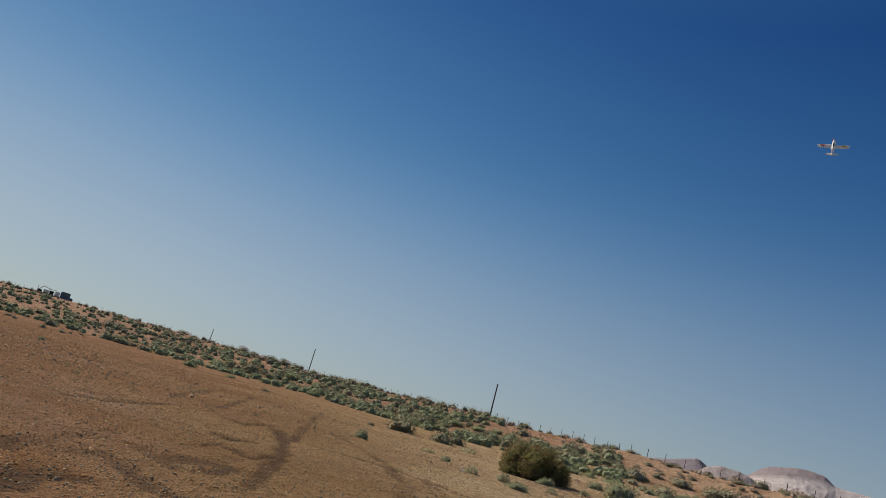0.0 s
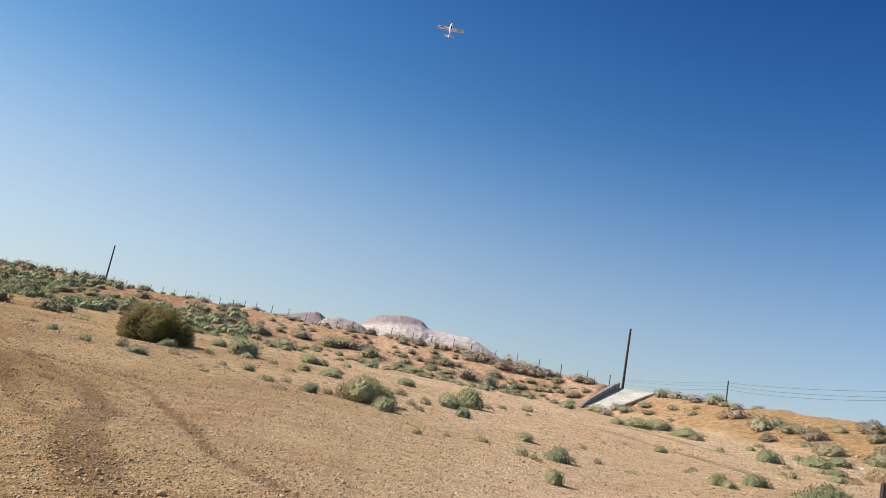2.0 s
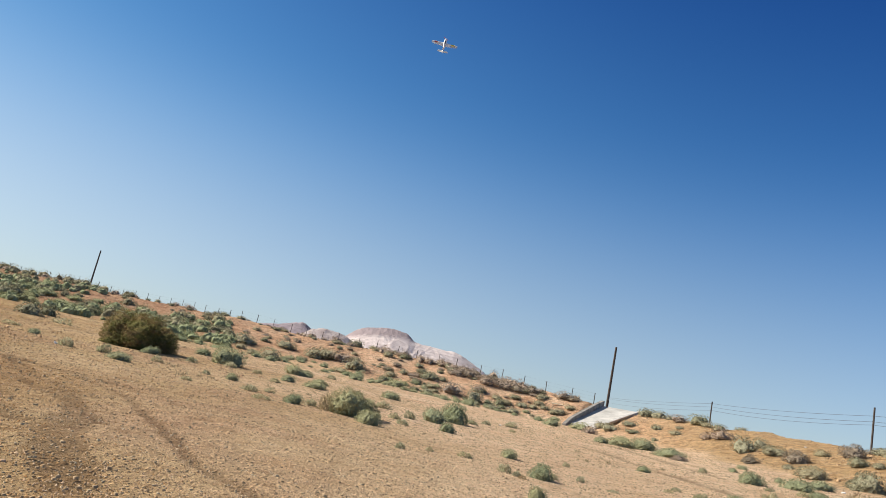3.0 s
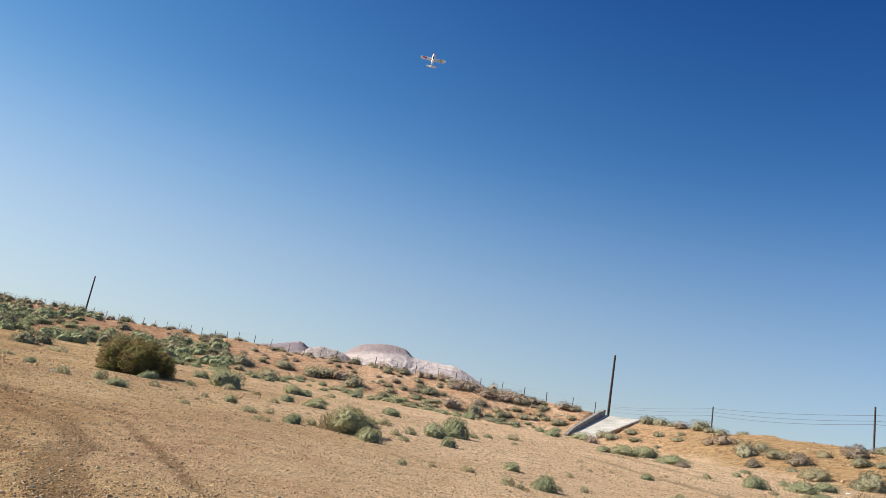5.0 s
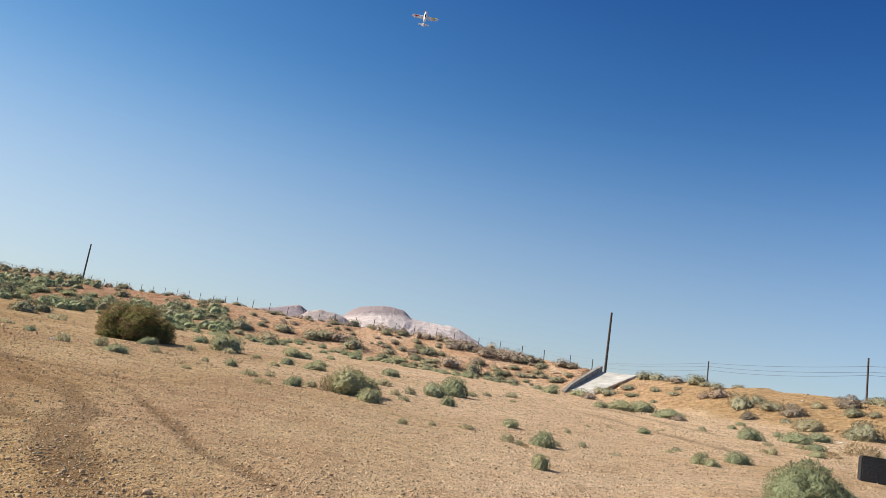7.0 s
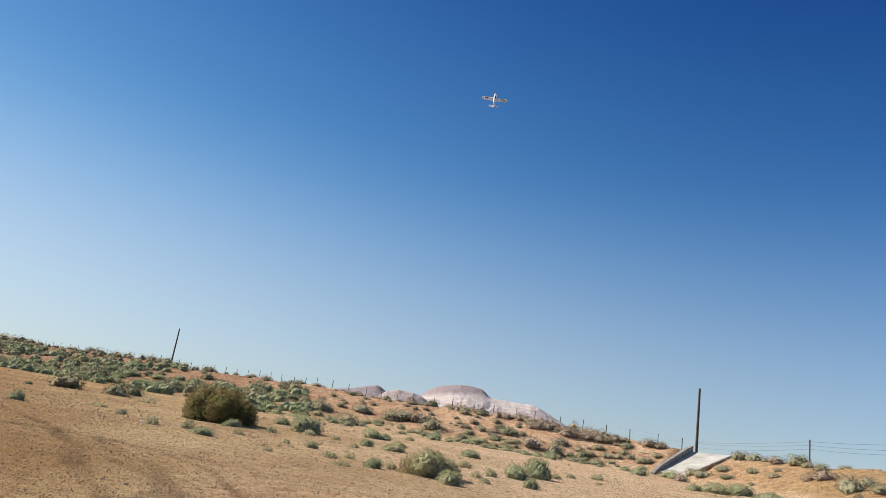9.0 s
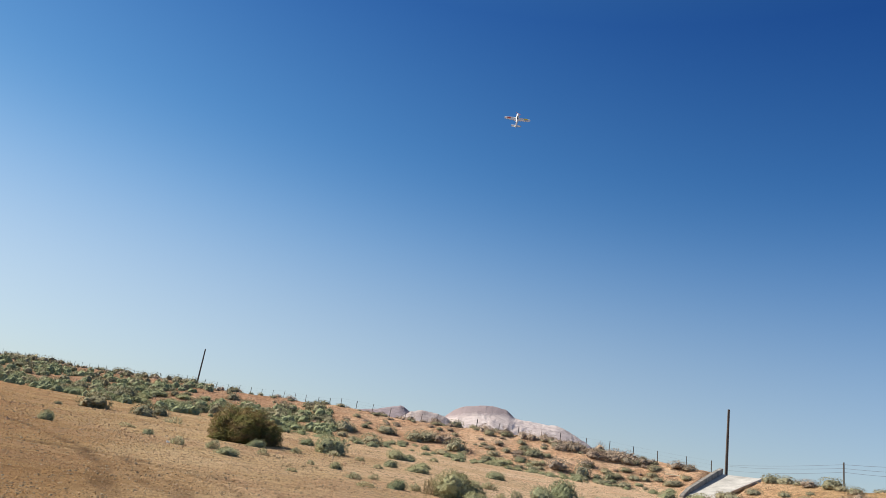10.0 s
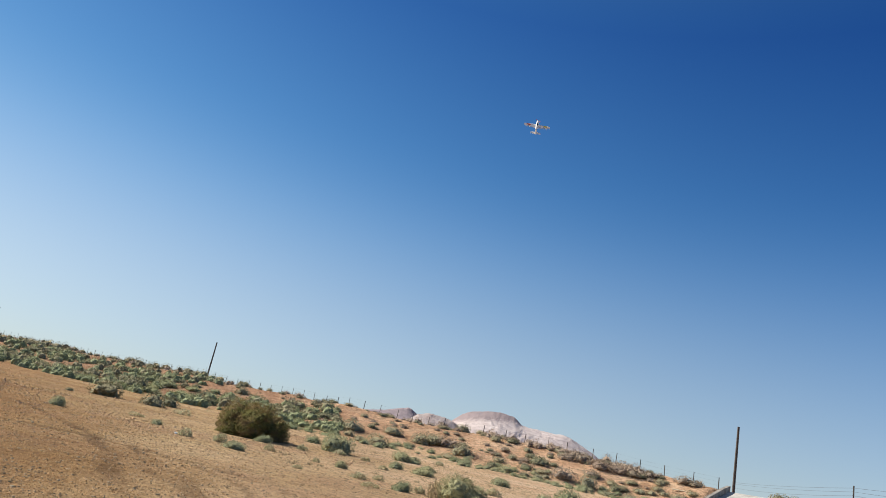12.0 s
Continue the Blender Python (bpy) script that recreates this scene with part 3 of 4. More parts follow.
# mounds, roughness, core, then the blades' lean outwards, upwards and at random, their length and half width, and the woody base
HABITS = {
    "rabbitbrush": (8, 0.85, 0.78, (0.45, 0.70, 0.25), 0.075, 0.0070, (9, 0.26, 0.008)),
    "sagebrush": (8, 1.0, 0.76, (0.55, 0.50, 0.40), 0.070, 0.0080, (9, 0.28, 0.010)),
    "saltbush": (10, 1.0, 0.84, (0.5, 0.35, 0.5), 0.080, 0.0095, (10, 0.26, 0.009)),
    "dead_shrub": (6, 1.1, 0.70, (0.7, 0.35, 0.45), 0.100, 0.0065, (18, 0.36, 0.008)),
    "weed_tuft": (3, 1.2, 0.0, (0.5, 0.80, 0.25), 0.200, 0.0110, (7, 0.25, 0.008)),
    "dry_grass": (3, 1.2, 0.0, (0.5, 0.70, 0.35), 0.220, 0.0070, (7, 0.25, 0.008)),
}
LEAF = {"rabbitbrush": GREEN, "sagebrush": SAGE, "saltbush": DARK, "dead_shrub": DEAD, "weed_tuft": TUFT, "dry_grass": STRAW}


def heap(rng, style, n, k, solid=True):
    """Corners, faces and facings of one plant's foliage."""
    mounds, rough, core, (o, u, r), length, width, _ = HABITS[style]
    p, way, hull, hull_faces, hull_way = mound_points(rng, n, mounds, rough, (core if n > 1000 else 0.94 * core) if solid else 0.0, *((22, 44) if n > 5000 else (10, 20) if n > 300 else (6, 12)))
    lift = 0.10 if n > 5000 else 0.16
    axis = unit(unit(p + 0.02) * o + np.array([0, 0, u]) + rng.normal(size=(n, 3)) * r)
    v, f = blades(rng, p - axis * length * k * 0.4, axis, length * k, width * k, way)
    v[:, 2] = np.maximum(v[:, 2], 0.0)
    facing = np.repeat(unit(way + rng.normal(size=(n, 3)) * 0.42 + np.array([0, 0, lift])), 4, axis=0)
    hull_way = unit(hull_way + np.array([0, 0, lift])) if len(hull_way) else hull_way
    faces = f.tolist() + [tuple(4 * n + c for c in q) for q in hull_faces]
    return np.concatenate([v, hull]), faces, np.concatenate([facing, hull_way])


def shrub_model(style, seed, n, mat):
    """Foliage and woody base of one plant, 1 wide and 1 high."""
    rng = np.random.default_rng(seed)
    v, f, facing = heap(rng, style, n, min((4000 / n) ** 0.42, 1.8))
    stems = HABITS[style][6]
    leaves = mesh_of("foliage", v, f, mat, True)
    leaves.normals_split_custom_set_from_vertices(facing.tolist())
    return leaves, stem_mesh(rng, *stems)


LABELS = {
    "rabbitbrush": ("pale grey-green rounded rabbitbrush on gravelly desert ground", "shrub", "green desert shrubs"),
    "sagebrush": ("dull grey-green woody sagebrush on dry red soil", "shrub", "grey desert shrubs"),
    "saltbush": ("large dark olive-green saltbush standing alone on the flat", "shrub", "dark shrubs"),
    "dead_shrub": ("leafless grey-brown twiggy dry shrub on the dirt berm", "shrub", "dry shrubs"),
    "weed_tuft": ("small pale yellow-green weed tuft on stony soil", "weed", "weed tufts"),
    "dry_grass": ("dry straw-coloured clump of desert grass", "grass", "dry grass clumps"),
}
MODELS = {}


def shrub(style, x, y, wide, high, number):
    far = math.hypot(x, y)
    tier = 0 if wide / far > 0.05 else (1 if far < 55 else 2)
    n = {"rabbitbrush": (20000, 2600, 700), "sagebrush": (13000, 2200, 650), "saltbush": (30000, 30000, 4000),
         "dead_shrub": (7000, 2000, 600), "weed_tuft": (900, 600, 300), "dry_grass": (900, 600, 300)}[style][tier]
    green = x < -0.28 * y and far > 60 and style in FAR_LEAF
    key = (style, tier, number % 4, green)
    if key not in MODELS:
        MODELS[key] = shrub_model(style, 100 + 7 * len(MODELS), n, FAR_LEAF[style] if green else LEAF[style])
    leaves, stems = MODELS[key]
    label, category, group = LABELS[style]
    m = Matrix.LocRotScale((x, y, ground_at(x, y) - 0.03), Euler((0, 0, number * 2.399)), (wide * (1.15 + 0.05 * math.sin(number * 1.3)), wide * (1.15 - 0.05 * math.sin(number * 1.3)), high * (0.80 + 0.06 * math.sin(number * 2.9))))
    if tier == 0 and style != "saltbush":
        m = m @ Matrix.Diagonal((0.86, 0.86, 1.0, 1))
    if style == "saltbush":
        m = m @ Matrix.Diagonal((0.92, 0.92, 1.0, 1))
    ob = thing(style, label, category, m, group)
    part("foliage", leaves, None, ob)
    part("woody_base", stems, None, ob, "thin dark woody branches")
    return ob


# plan place, width and height in metres
SAGEBRUSH_5 = (
    (-33.2, 53.5, 2.5, 1.5),
)
SALTBUSH_1 = (
    (-14.56, 37.26, 3.67, 2.24),
)
SAGEBRUSH_1 = (
    (-59.2, 100.2, 3.42, 2.65),
    (-29, 53.2, 1.98, 1.32),
    (-32.3, 62.1, 1.54, 1.15),
    (-46.9, 100.6, 2.34, 1.71),
    (-48.2, 109.7, 1.87, 1.19),
    (-49.8, 118.8, 2.58, 1.66),
    (-16.7, 78.4, 2.78, 1.45),
    (-19.2, 81, 1.37, 0.87),
    (-23.1, 91.5, 2.47, 1.7),
    (-18.3, 94.2, 2.62, 1.45),
    (-14.3, 91.9, 2.55, 1.56),
    (-12.7, 92.7, 2.57, 1.72),
    (-8.5, 88, 2.57, 1.89),
    (-9.5, 82.9, 1.66, 0.76),
    (-27, 98.2, 1.52, 0.76),
    (-29.2, 99.4, 2.69, 1.15),
    (0.3, 88.6, 2.04, 1.36),
    (5.8, 82.2, 1.89, 1.64),
    (7.8, 78.8, 1.81, 0.84),
    (9.9, 78.8, 1.44, 0.84),
    (10.8, 85.9, 1.45, 0.66),
    (11.3, 83.2, 1.4, 0.76),
    (9.8, 83.8, 1.03, 0.51),
    (-4.5, 89.7, 0.97, 0.55),
)
SAGEBRUSH_2 = (
    (-4.7, 84.5, 1.3, 0.78),
    (0.6, 81.4, 1.37, 0.75),
    (15.1, 81, 1.61, 0.87),
    (16.5, 82, 1.25, 0.75),
    (17.9, 73.3, 1.01, 0.78),
    (18.3, 71.3, 1.52, 0.98),
    (20.6, 72.8, 1.44, 0.67),
    (19.9, 69, 1.37, 0.53),
    (23.2, 76.6, 1.64, 1.05),
    (24.3, 75.5, 1.74, 1.04),
    (26.1, 69.2, 1.8, 1.16),
    (20.3, 63.4, 0.68, 0.39),
    (22.3, 50.5, 1.54, 1.38),
    (24.2, 52.5, 1.04, 0.96),
    (23.2, 48.4, 1.4, 0.81),
    (21.6, 43, 0.65, 0.39),
    (20.8, 38.8, 1.47, 0.88),
    (21.1, 34.6, 1.57, 1.1),
    (-10.6, 105.1, 1.95, 1.46),
    (-56, 133.9, 2.09, 0.83),
    (-64.3, 134, 2.09, 1.04),
    (-38.2, 112.1, 2.26, 0.87),
    (-37.8, 105.4, 1.96, 1.14),
    (-34.4, 99.8, 2.32, 1.85),
)
SAGEBRUSH_3 = (
    (-32.5, 47.9, 0.52, 0.35),
    (-71.3, 105.6, 2.51, 1.54),
    (-74, 113.9, 2.26, 1.54),
    (-120.3, 124.9, 4.89, 3.09),
    (-113.5, 123.9, 2.76, 1.38),
    (-105.5, 112.4, 1.15, 0.69),
    (-130.7, 97.4, 3.92, 1.84),
    (-124.5, 98.2, 2.83, 1.81),
    (-140.5, 107.6, 2.01, 1.13),
    (-164.8, 133.7, 3.36, 1.98),
    (-148.5, 126.1, 2.54, 1.69),
    (-128.4, 111.5, 1.97, 1.36),
    (-131.7, 119.7, 1.04, 0.78),
    (-88.1, 54, 0.91, 0.63),
    (-122, 76.1, 2.16, 1.47),
    (-87, 55.9, 0.99, 0.57),
    (-109, 61.2, 1.08, 0.58),
    (-96.8, 55.2, 0.74, 0.52),
    (-93.8, 61.6, 0.54, 0.46),
    (-106.1, 71.6, 0.62, 0.44),
    (-181.8, 109.4, 3.17, 1.3),
    (-183, 125.7, 2.64, 1.55),
    (-182.4, 130.7, 5.06, 3.16),
    (-173.7, 115.5, 2.17, 1.3),
)
SAGEBRUSH_4 = (
    (-194.7, 126.9, 2.09, 1.12),
    (-59.2, 103.4, 2.7, 2.34),
    (-105.6, 139.8, 3.19, 1.59),
    (-101.4, 139.7, 2.88, 1.31),
    (-100.5, 120.9, 1.89, 0.95),
    (-189, 156.6, 3.91, 1.78),
    (-151.1, 137.7, 2.99, 1.5),
    (-187.2, 165.4, 4.38, 1.83),
    (-156, 173.9, 3.51, 2.46),
    (-170.2, 183.6, 4.5, 2.25),
    (-148.2, 170.4, 2.72, 1.7),
    (-98.4, 156.6, 2.82, 1.13),
)
RABBITBRUSH_1 = (
    (-16.32, 30.74, 0.47, 0.33),
    (-10.24, 24.93, 0.73, 0.34),
    (-12.84, 34.49, 0.74, 0.5),
    (-13.9, 46.4, 0.93, 0.57),
    (-10.6, 39.6, 1.7, 1.22),
    (-7.02, 27.62, 0.42, 0.36),
    (-8.1, 46.7, 1.15, 0.79),
    (-6.66, 36.7, 0.67, 0.48),
    (-7.5, 47.2, 1.01, 0.51),
    (-5.14, 35.83, 0.99, 0.49),
    (-3.82, 22.68, 0.55, 0.38),
    (-1.99, 23.01, 1.75, 1.08),
    (-1.36, 21.31, 0.68, 0.48),
    (-1.7, 42.9, 1.05, 0.62),
    (0.69, 29.44, 0.9, 0.67),
    (1.54, 32.51, 1.24, 1.16),
    (1.09, 25.03, 0.49, 0.42),
    (2.68, 20.47, 0.42, 0.34),
    (4.7, 71.6, 0.99, 0.88),
    (-2.9, 82.1, 2.14, 1.01),
    (2.99, 16.84, 0.53, 0.48),
    (2.27, 12.8, 0.29, 0.34),
    (7.96, 25.59, 0.5, 0.31),
    (6.46, 16.64, 0.35, 0.3),
)
RABBITBRUSH_2 = (
    (6.66, 16.35, 0.34, 0.24),
    (11.4, 64, 1.37, 0.83),
    (15.3, 70.8, 1.83, 1.08),
    (12, 48.2, 0.88, 0.48),
    (13.4, 48.5, 1.92, 0.88),
    (15.1, 49.3, 1.57, 0.9),
    (14.1, 41.3, 1.63, 0.69),
    (12.44, 27.35, 0.95, 0.58),
    (14.9, 34.63, 0.37, 0.26),
    (17.3, 39.2, 0.53, 0.3),
    (15.25, 30.89, 0.37, 0.3),
    (14.56, 28.04, 1.14, 0.59),
    (16.37, 29.8, 0.95, 0.45),
    (13.55, 24.79, 0.6, 0.34),
    (12.08, 22.06, 0.46, 0.27),
    (7.72, 17.47, 0.6, 0.39),
    (-5.5, 40.1, 0.8, 0.37),
    (-29.9, 91.7, 1.84, 0.99),
    (-27.2, 91.2, 2.11, 0.85),
    (-57.3, 103.4, 3.21, 1.28),
    (-61.9, 116.6, 3.63, 1.27),
    (-53.8, 106.8, 3.32, 1.16),
    (-56, 114, 2.66, 1.06),
    (-24.7, 72.5, 2.24, 0.78),
)
RABBITBRUSH_3 = (
    (-21, 73.9, 1.48, 0.57),
    (6.24, 11.57, 1.22, 0.84),
    (7.56, 12.78, 0.35, 0.29),
    (-19.52, 28.33, 0.62, 0.49),
    (-85.3, 116.2, 3.05, 1.42),
    (-117.8, 135.6, 3.77, 1.75),
    (-73.4, 72.6, 1.37, 0.61),
    (-128.3, 121.9, 3.64, 1.82),
    (-91.3, 116.2, 2.23, 1.23),
    (-79.4, 113.3, 1.89, 1.15),
    (-81.8, 72.7, 1.91, 1.19),
    (-46.5, 28.8, 0.52, 0.3),
)
DEAD_SHRUB_1 = (
    (-11, 92.6, 2.85, 1.43),
    (3.2, 83.7, 2.44, 1.67),
    (6.5, 86.4, 1.72, 0.93),
    (3.7, 93.3, 2.01, 1.44),
    (5.6, 93.4, 2.16, 1.44),
    (7.5, 89.7, 2.34, 1.52),
    (9.6, 89.5, 2.2, 1.24),
    (11.5, 88.9, 2.05, 1.09),
    (13, 88.9, 1.91, 0.96),
    (16.5, 87.1, 2.27, 1.07),
    (17.6, 86, 1.72, 0.79),
    (14.8, 63.9, 1.17, 0.97),
    (13.9, 39, 0.83, 0.38),
    (24.9, 71.2, 1.63, 0.82),
    (20.7, 46, 0.98, 0.73),
    (23.8, 58.1, 1.86, 0.97),
    (23.1, 59.5, 1.09, 0.82),
    (23.2, 45.1, 1.51, 0.96),
    (26.8, 45.4, 1.45, 1.11),
    (29, 47.3, 0.94, 0.43),
    (-5.9, 102.7, 1.9, 0.95),
    (-3.3, 99.7, 1.85, 0.77),
    (-23.1, 112.7, 1.4, 0.7),
    (-42.2, 125.7, 1.95, 0.98),
)
DEAD_SHRUB_2 = (
    (-52.1, 56.7, 1.14, 0.4),
    (-218.2, 185.9, 4.6, 1.88),
    (-185.5, 185.3, 3.9, 2.34),
    (-159.1, 166.9, 3.1, 2.07),
    (-133.6, 158.9, 2.5, 1.57),
    (-114.5, 164.8, 2.75, 1.37),
)
WEED_TUFT_1 = (
    (-12.83, 26.45, 0.49, 0.35),
    (-11.66, 26.88, 0.41, 0.43),
    (-10.38, 28.84, 0.4, 0.31),
    (-10.89, 34.63, 0.43, 0.35),
    (-24.5, 49.3, 1.14, 0.5),
    (-19.26, 34.2, 0.58, 0.24),
    (-9.92, 38.08, 0.58, 0.32),
    (-3.33, 23.31, 0.32, 0.28),
    (-5.59, 24.47, 0.41, 0.26),
    (-5.15, 25.54, 0.27, 0.23),
    (-4.55, 21.58, 0.49, 0.2),
    (-1.5, 31.41, 0.53, 0.34),
    (-0.74, 25.69, 0.31, 0.29),
    (-0.25, 28.15, 0.34, 0.32),
    (-0.4, 23.65, 0.32, 0.23),
    (2.54, 35.06, 0.53, 0.24),
    (3.52, 37.99, 0.35, 0.29),
    (5.2, 41.3, 0.57, 0.38),
    (4.58, 35.51, 0.27, 0.19),
    (-0.23, 16.85, 0.18, 0.19),
    (0.47, 17.99, 0.16, 0.15),
    (1.36, 18.4, 0.33, 0.18),
    (2.17, 16.76, 0.25, 0.23),
    (2.39, 16.43, 0.18, 0.17),
)
WEED_TUFT_2 = (
    (3.36, 17.33, 0.18, 0.16),
    (4.14, 17.98, 0.2, 0.19),
    (4.44, 21.39, 0.16, 0.16),
    (4.7, 17.01, 0.28, 0.1),
    (6.58, 18.89, 0.23, 0.11),
    (7.03, 19.68, 0.3, 0.15),
    (7.23, 18.33, 0.22, 0.19),
    (11.88, 30.52, 0.37, 0.25),
    (10.49, 21.53, 0.29, 0.29),
    (10.44, 21.94, 0.18, 0.15),
    (12, 24.97, 0.24, 0.17),
    (13.19, 25.1, 0.38, 0.21),
    (-7.26, 23.14, 0.32, 0.18),
    (-8.15, 28.09, 0.3, 0.19),
    (-8.39, 37.63, 0.4, 0.29),
    (-6.53, 33.01, 0.45, 0.23),
    (-15.1, 59.9, 0.65, 0.37),
    (-6.7, 54.2, 0.67, 0.33),
    (-7.3, 86.3, 0.8, 0.46),
)
DRY_GRASS_1 = (
    (15.02, 24.51, 1.03, 0.48),
    (12.78, 22.41, 0.47, 0.22),
    (-2.76, 22.73, 0.41, 0.59),
    (2.48, 16.16, 0.17, 0.12),
)
PLANTS = (("saltbush", SALTBUSH_1), ("sagebrush", SAGEBRUSH_1), ("sagebrush", SAGEBRUSH_2), ("sagebrush", SAGEBRUSH_3), ("sagebrush", SAGEBRUSH_4), ("sagebrush", SAGEBRUSH_5), ("rabbitbrush", RABBITBRUSH_1), ("rabbitbrush", RABBITBRUSH_2), ("rabbitbrush", RABBITBRUSH_3), ("dead_shrub", DEAD_SHRUB_1), ("dead_shrub", DEAD_SHRUB_2), ("weed_tuft", WEED_TUFT_1), ("weed_tuft", WEED_TUFT_2), ("dry_grass", DRY_GRASS_1))


count = 0
for style, rows in PLANTS:
    for x, y, wide, high in rows:
        shrub(style, x, y, wide, high, count)
        count += 1


def scatter_shrubs():
    """The crowded growth along the berm, by bearing and share of its slope."""
    rng = np.random.default_rng(5)
    number = 0
    # style, how many, bearings, share of the slope, width range
    for style, many, a0, a1, s0, s1, w0, w1 in (
            ("sagebrush", 100, -66, -16, 0.02, 0.95, 1.0, 2.4),
            ("rabbitbrush", 90, -64, -16, -0.05, 0.5, 1.0, 2.6),
            ("sagebrush", 56, -64, 12, 0.88, 1.02, 0.6, 1.4),
            ("dead_shrub", 50, -64, 12, 0.86, 1.01, 0.6, 1.3),
            ("sagebrush", 105, -20, 12, 0.05, 0.9, 0.5, 1.5),
            ("dead_shrub", 60, -20, 12, 0.25, 0.95, 0.5, 1.3),
            ("rabbitbrush", 120, -20, 12, -0.5, 0.25, 0.4, 1.2),
            ("sagebrush", 16, 14, 34, 0.5, 1.0, 0.6, 1.3)):
        for _ in range(many):
            az = rng.uniform(a0, a1)
            rf, rt = np.interp(az, AZ, FOOT_R), np.interp(az, AZ, TOP_R)
            r = rf + (rt - rf) * rng.uniform(s0, s1)
            w = rng.uniform(w0, w1)
            if 10.3 < az < 16.6 and s0 < 0.9:
                continue
            shrub(style, r * math.sin(radians(az)), r * math.cos(radians(az)), w, w * rng.uniform(0.45, 0.68), 1000 + number)
            number += 1


scatter_shrubs()


def build_far_brush():
    """The thick low brush of the far berm, past counting."""
    rng = np.random.default_rng(8)
    for name, style, many, s0, s1, label in (("distant_green_brush", "rabbitbrush", 820, -0.10, 0.75, "dense low grey-green brush along the far berm foot"),
                                           ("distant_sage_brush", "sagebrush", 700, 0.1, 1.02, "dense low dull sage brush along the far berm slope"),
                                           ("ridge_brush", "dead_shrub", 460, 0.86, 1.03, "low grey-brown brush fringe along the berm top")):
        vs, fs, ns, o = [], [], [], 0
        for i in range(many):
            az = (12 if style == "dead_shrub" else -15) - (78 if style == "dead_shrub" else 51) * rng.uniform(0, 1) ** 0.9
            rf, rt = np.interp(az, AZ, FOOT_R), np.interp(az, AZ, TOP_R)
            r = rf + (rt - rf) * rng.uniform(s0, s1)
            x, y = r * math.sin(radians(az)), r * math.cos(radians(az))
            if value_noise(np.array(x / 14), np.array(y / 14), 17) < -0.4:
                continue
            w = rng.uniform(0.6, 1.6) if style == "dead_shrub" else rng.uniform(1.0, 2.7)
            v, f, facing = heap(rng, style, 110, 2.3)
            vs.append(v * np.array([w, w, w * rng.uniform(0.45, 0.72)]) + np.array([x, y, ground_at(x, y) - 0.05]))
            ns.append(facing)
            fs += [tuple(o + c for c in q) for q in f]
            o += len(v)
        me = mesh_of(name, np.concatenate(vs), fs, FAR_LEAF.get(style, LEAF[style]), True)
        me.normals_split_custom_set_from_vertices(np.concatenate(ns).tolist())
        tagged(new(name, me), label, "brush", kind="stuff")


build_far_brush()


def build_low_growth():
    """Tiny shrublets and dry stubble between the shrubs, past counting."""
    rng = np.random.default_rng(19)
    for name, style, many, a0, a1, s0, s1, label in (("green_shrublets", "rabbitbrush", 520, -30, 12, -0.75, 0.25, "tiny pale green shrublets at the berm foot"),
                                                   ("brown_shrublets", "dead_shrub", 520, -45, 14, 0.0, 1.0, "tiny dry brown shrublets over the berm slope")):
        vs, fs, ns, o = [], [], [], 0
        for _ in range(many):
            az = rng.uniform(a0, a1)
            rf, rt = np.interp(az, AZ, FOOT_R), np.interp(az, AZ, TOP_R)
            r = rf + (rt - rf) * rng.uniform(s0, s1)
            x, y = r * math.sin(radians(az)), r * math.cos(radians(az))
            along, across, _ = chute_floor(x, y)
            if value_noise(np.array(x / 9), np.array(y / 9), 27) < -0.1 or (-0.3 < along < 1.2 and -0.2 < across < 1.2):
                continue
            w = rng.uniform(0.18, 0.5) if r < rf else rng.uniform(0.2, 0.8)
            v, f, facing = heap(rng, style, 90 if r < 65 else 60, 2.6, False)
            vs.append(v * np.array([w, w, w * rng.uniform(0.4, 0.8)]) + np.array([x, y, ground_at(x, y) - 0.03]))
            ns.append(facing)
            fs += [tuple(o + c for c in q) for q in f]
            o += len(v)
        me = mesh_of(name, np.concatenate(vs), fs, LEAF[style], True)
        me.normals_split_custom_set_from_vertices(np.concatenate(ns).tolist())
        tagged(new(name, me), label, "brush", kind="stuff")


build_low_growth()


# ---- utility poles and wires ----
def polar(az, r):
    return r * math.sin(radians(az)), r * math.cos(radians(az))


def utility_pole(az, r, top, label, arms=()):
    x, y = polar(az, r)
    z = ground_at(x, y)
    ob = thing("utility_pole", label, "pole", pose(x, y, z), "utility poles")
    bm = bmesh.new()
    add_tube(bm, (0, 0, -0.6), (0, 0, top - z), 0.17, 0.125, 10)
    part("shaft", bm, POLE, ob)
    for h in arms:
        bm = bmesh.new()
        add_tube(bm, (-0.12, 0, top - z - h - 0.06), (-0.12, 0, top - z - h + 0.07), 0.05, 0.035, 8)
        part("insulator", bm, GLASS, ob, "small dark insulator")
    return ob


for az, r, top in ((13.98, 91, 12.75), (-25.54, 158, 16.75), (-39.93, 240, 19.45), (-47.63, 305, 20.25)):
    utility_pole(az, r, top, "bare weathered wooden pole on the berm")
WIRED = ((13.98, 265, 16.4, (0.3, 0.7, 2.0)), (21.3, 163, 13.9, (0.4, 1.1, 1.8)), (31.45, 120, 13.9, (1.2, 2.0, 2.45)), (52.0, 84, 13.9, (1.2, 2.0, 2.45)))
for az, r, top, drops in WIRED:
    utility_pole(az, r, top, "dark wooden pole carrying three power wires", drops)


def sagging_wire(a, b, sag, radius=0.022):
    bm = bmesh.new()
    a, b = Vector(a), Vector(b)
    pts = [a.lerp(b, k / 14) - Vector((0, 0, 4 * sag * (k / 14) * (1 - k / 14))) for k in range(15)]
    for p, q in zip(pts, pts[1:]):
        add_tube(bm, p, q, radius, radius, 4, False)
    return bm


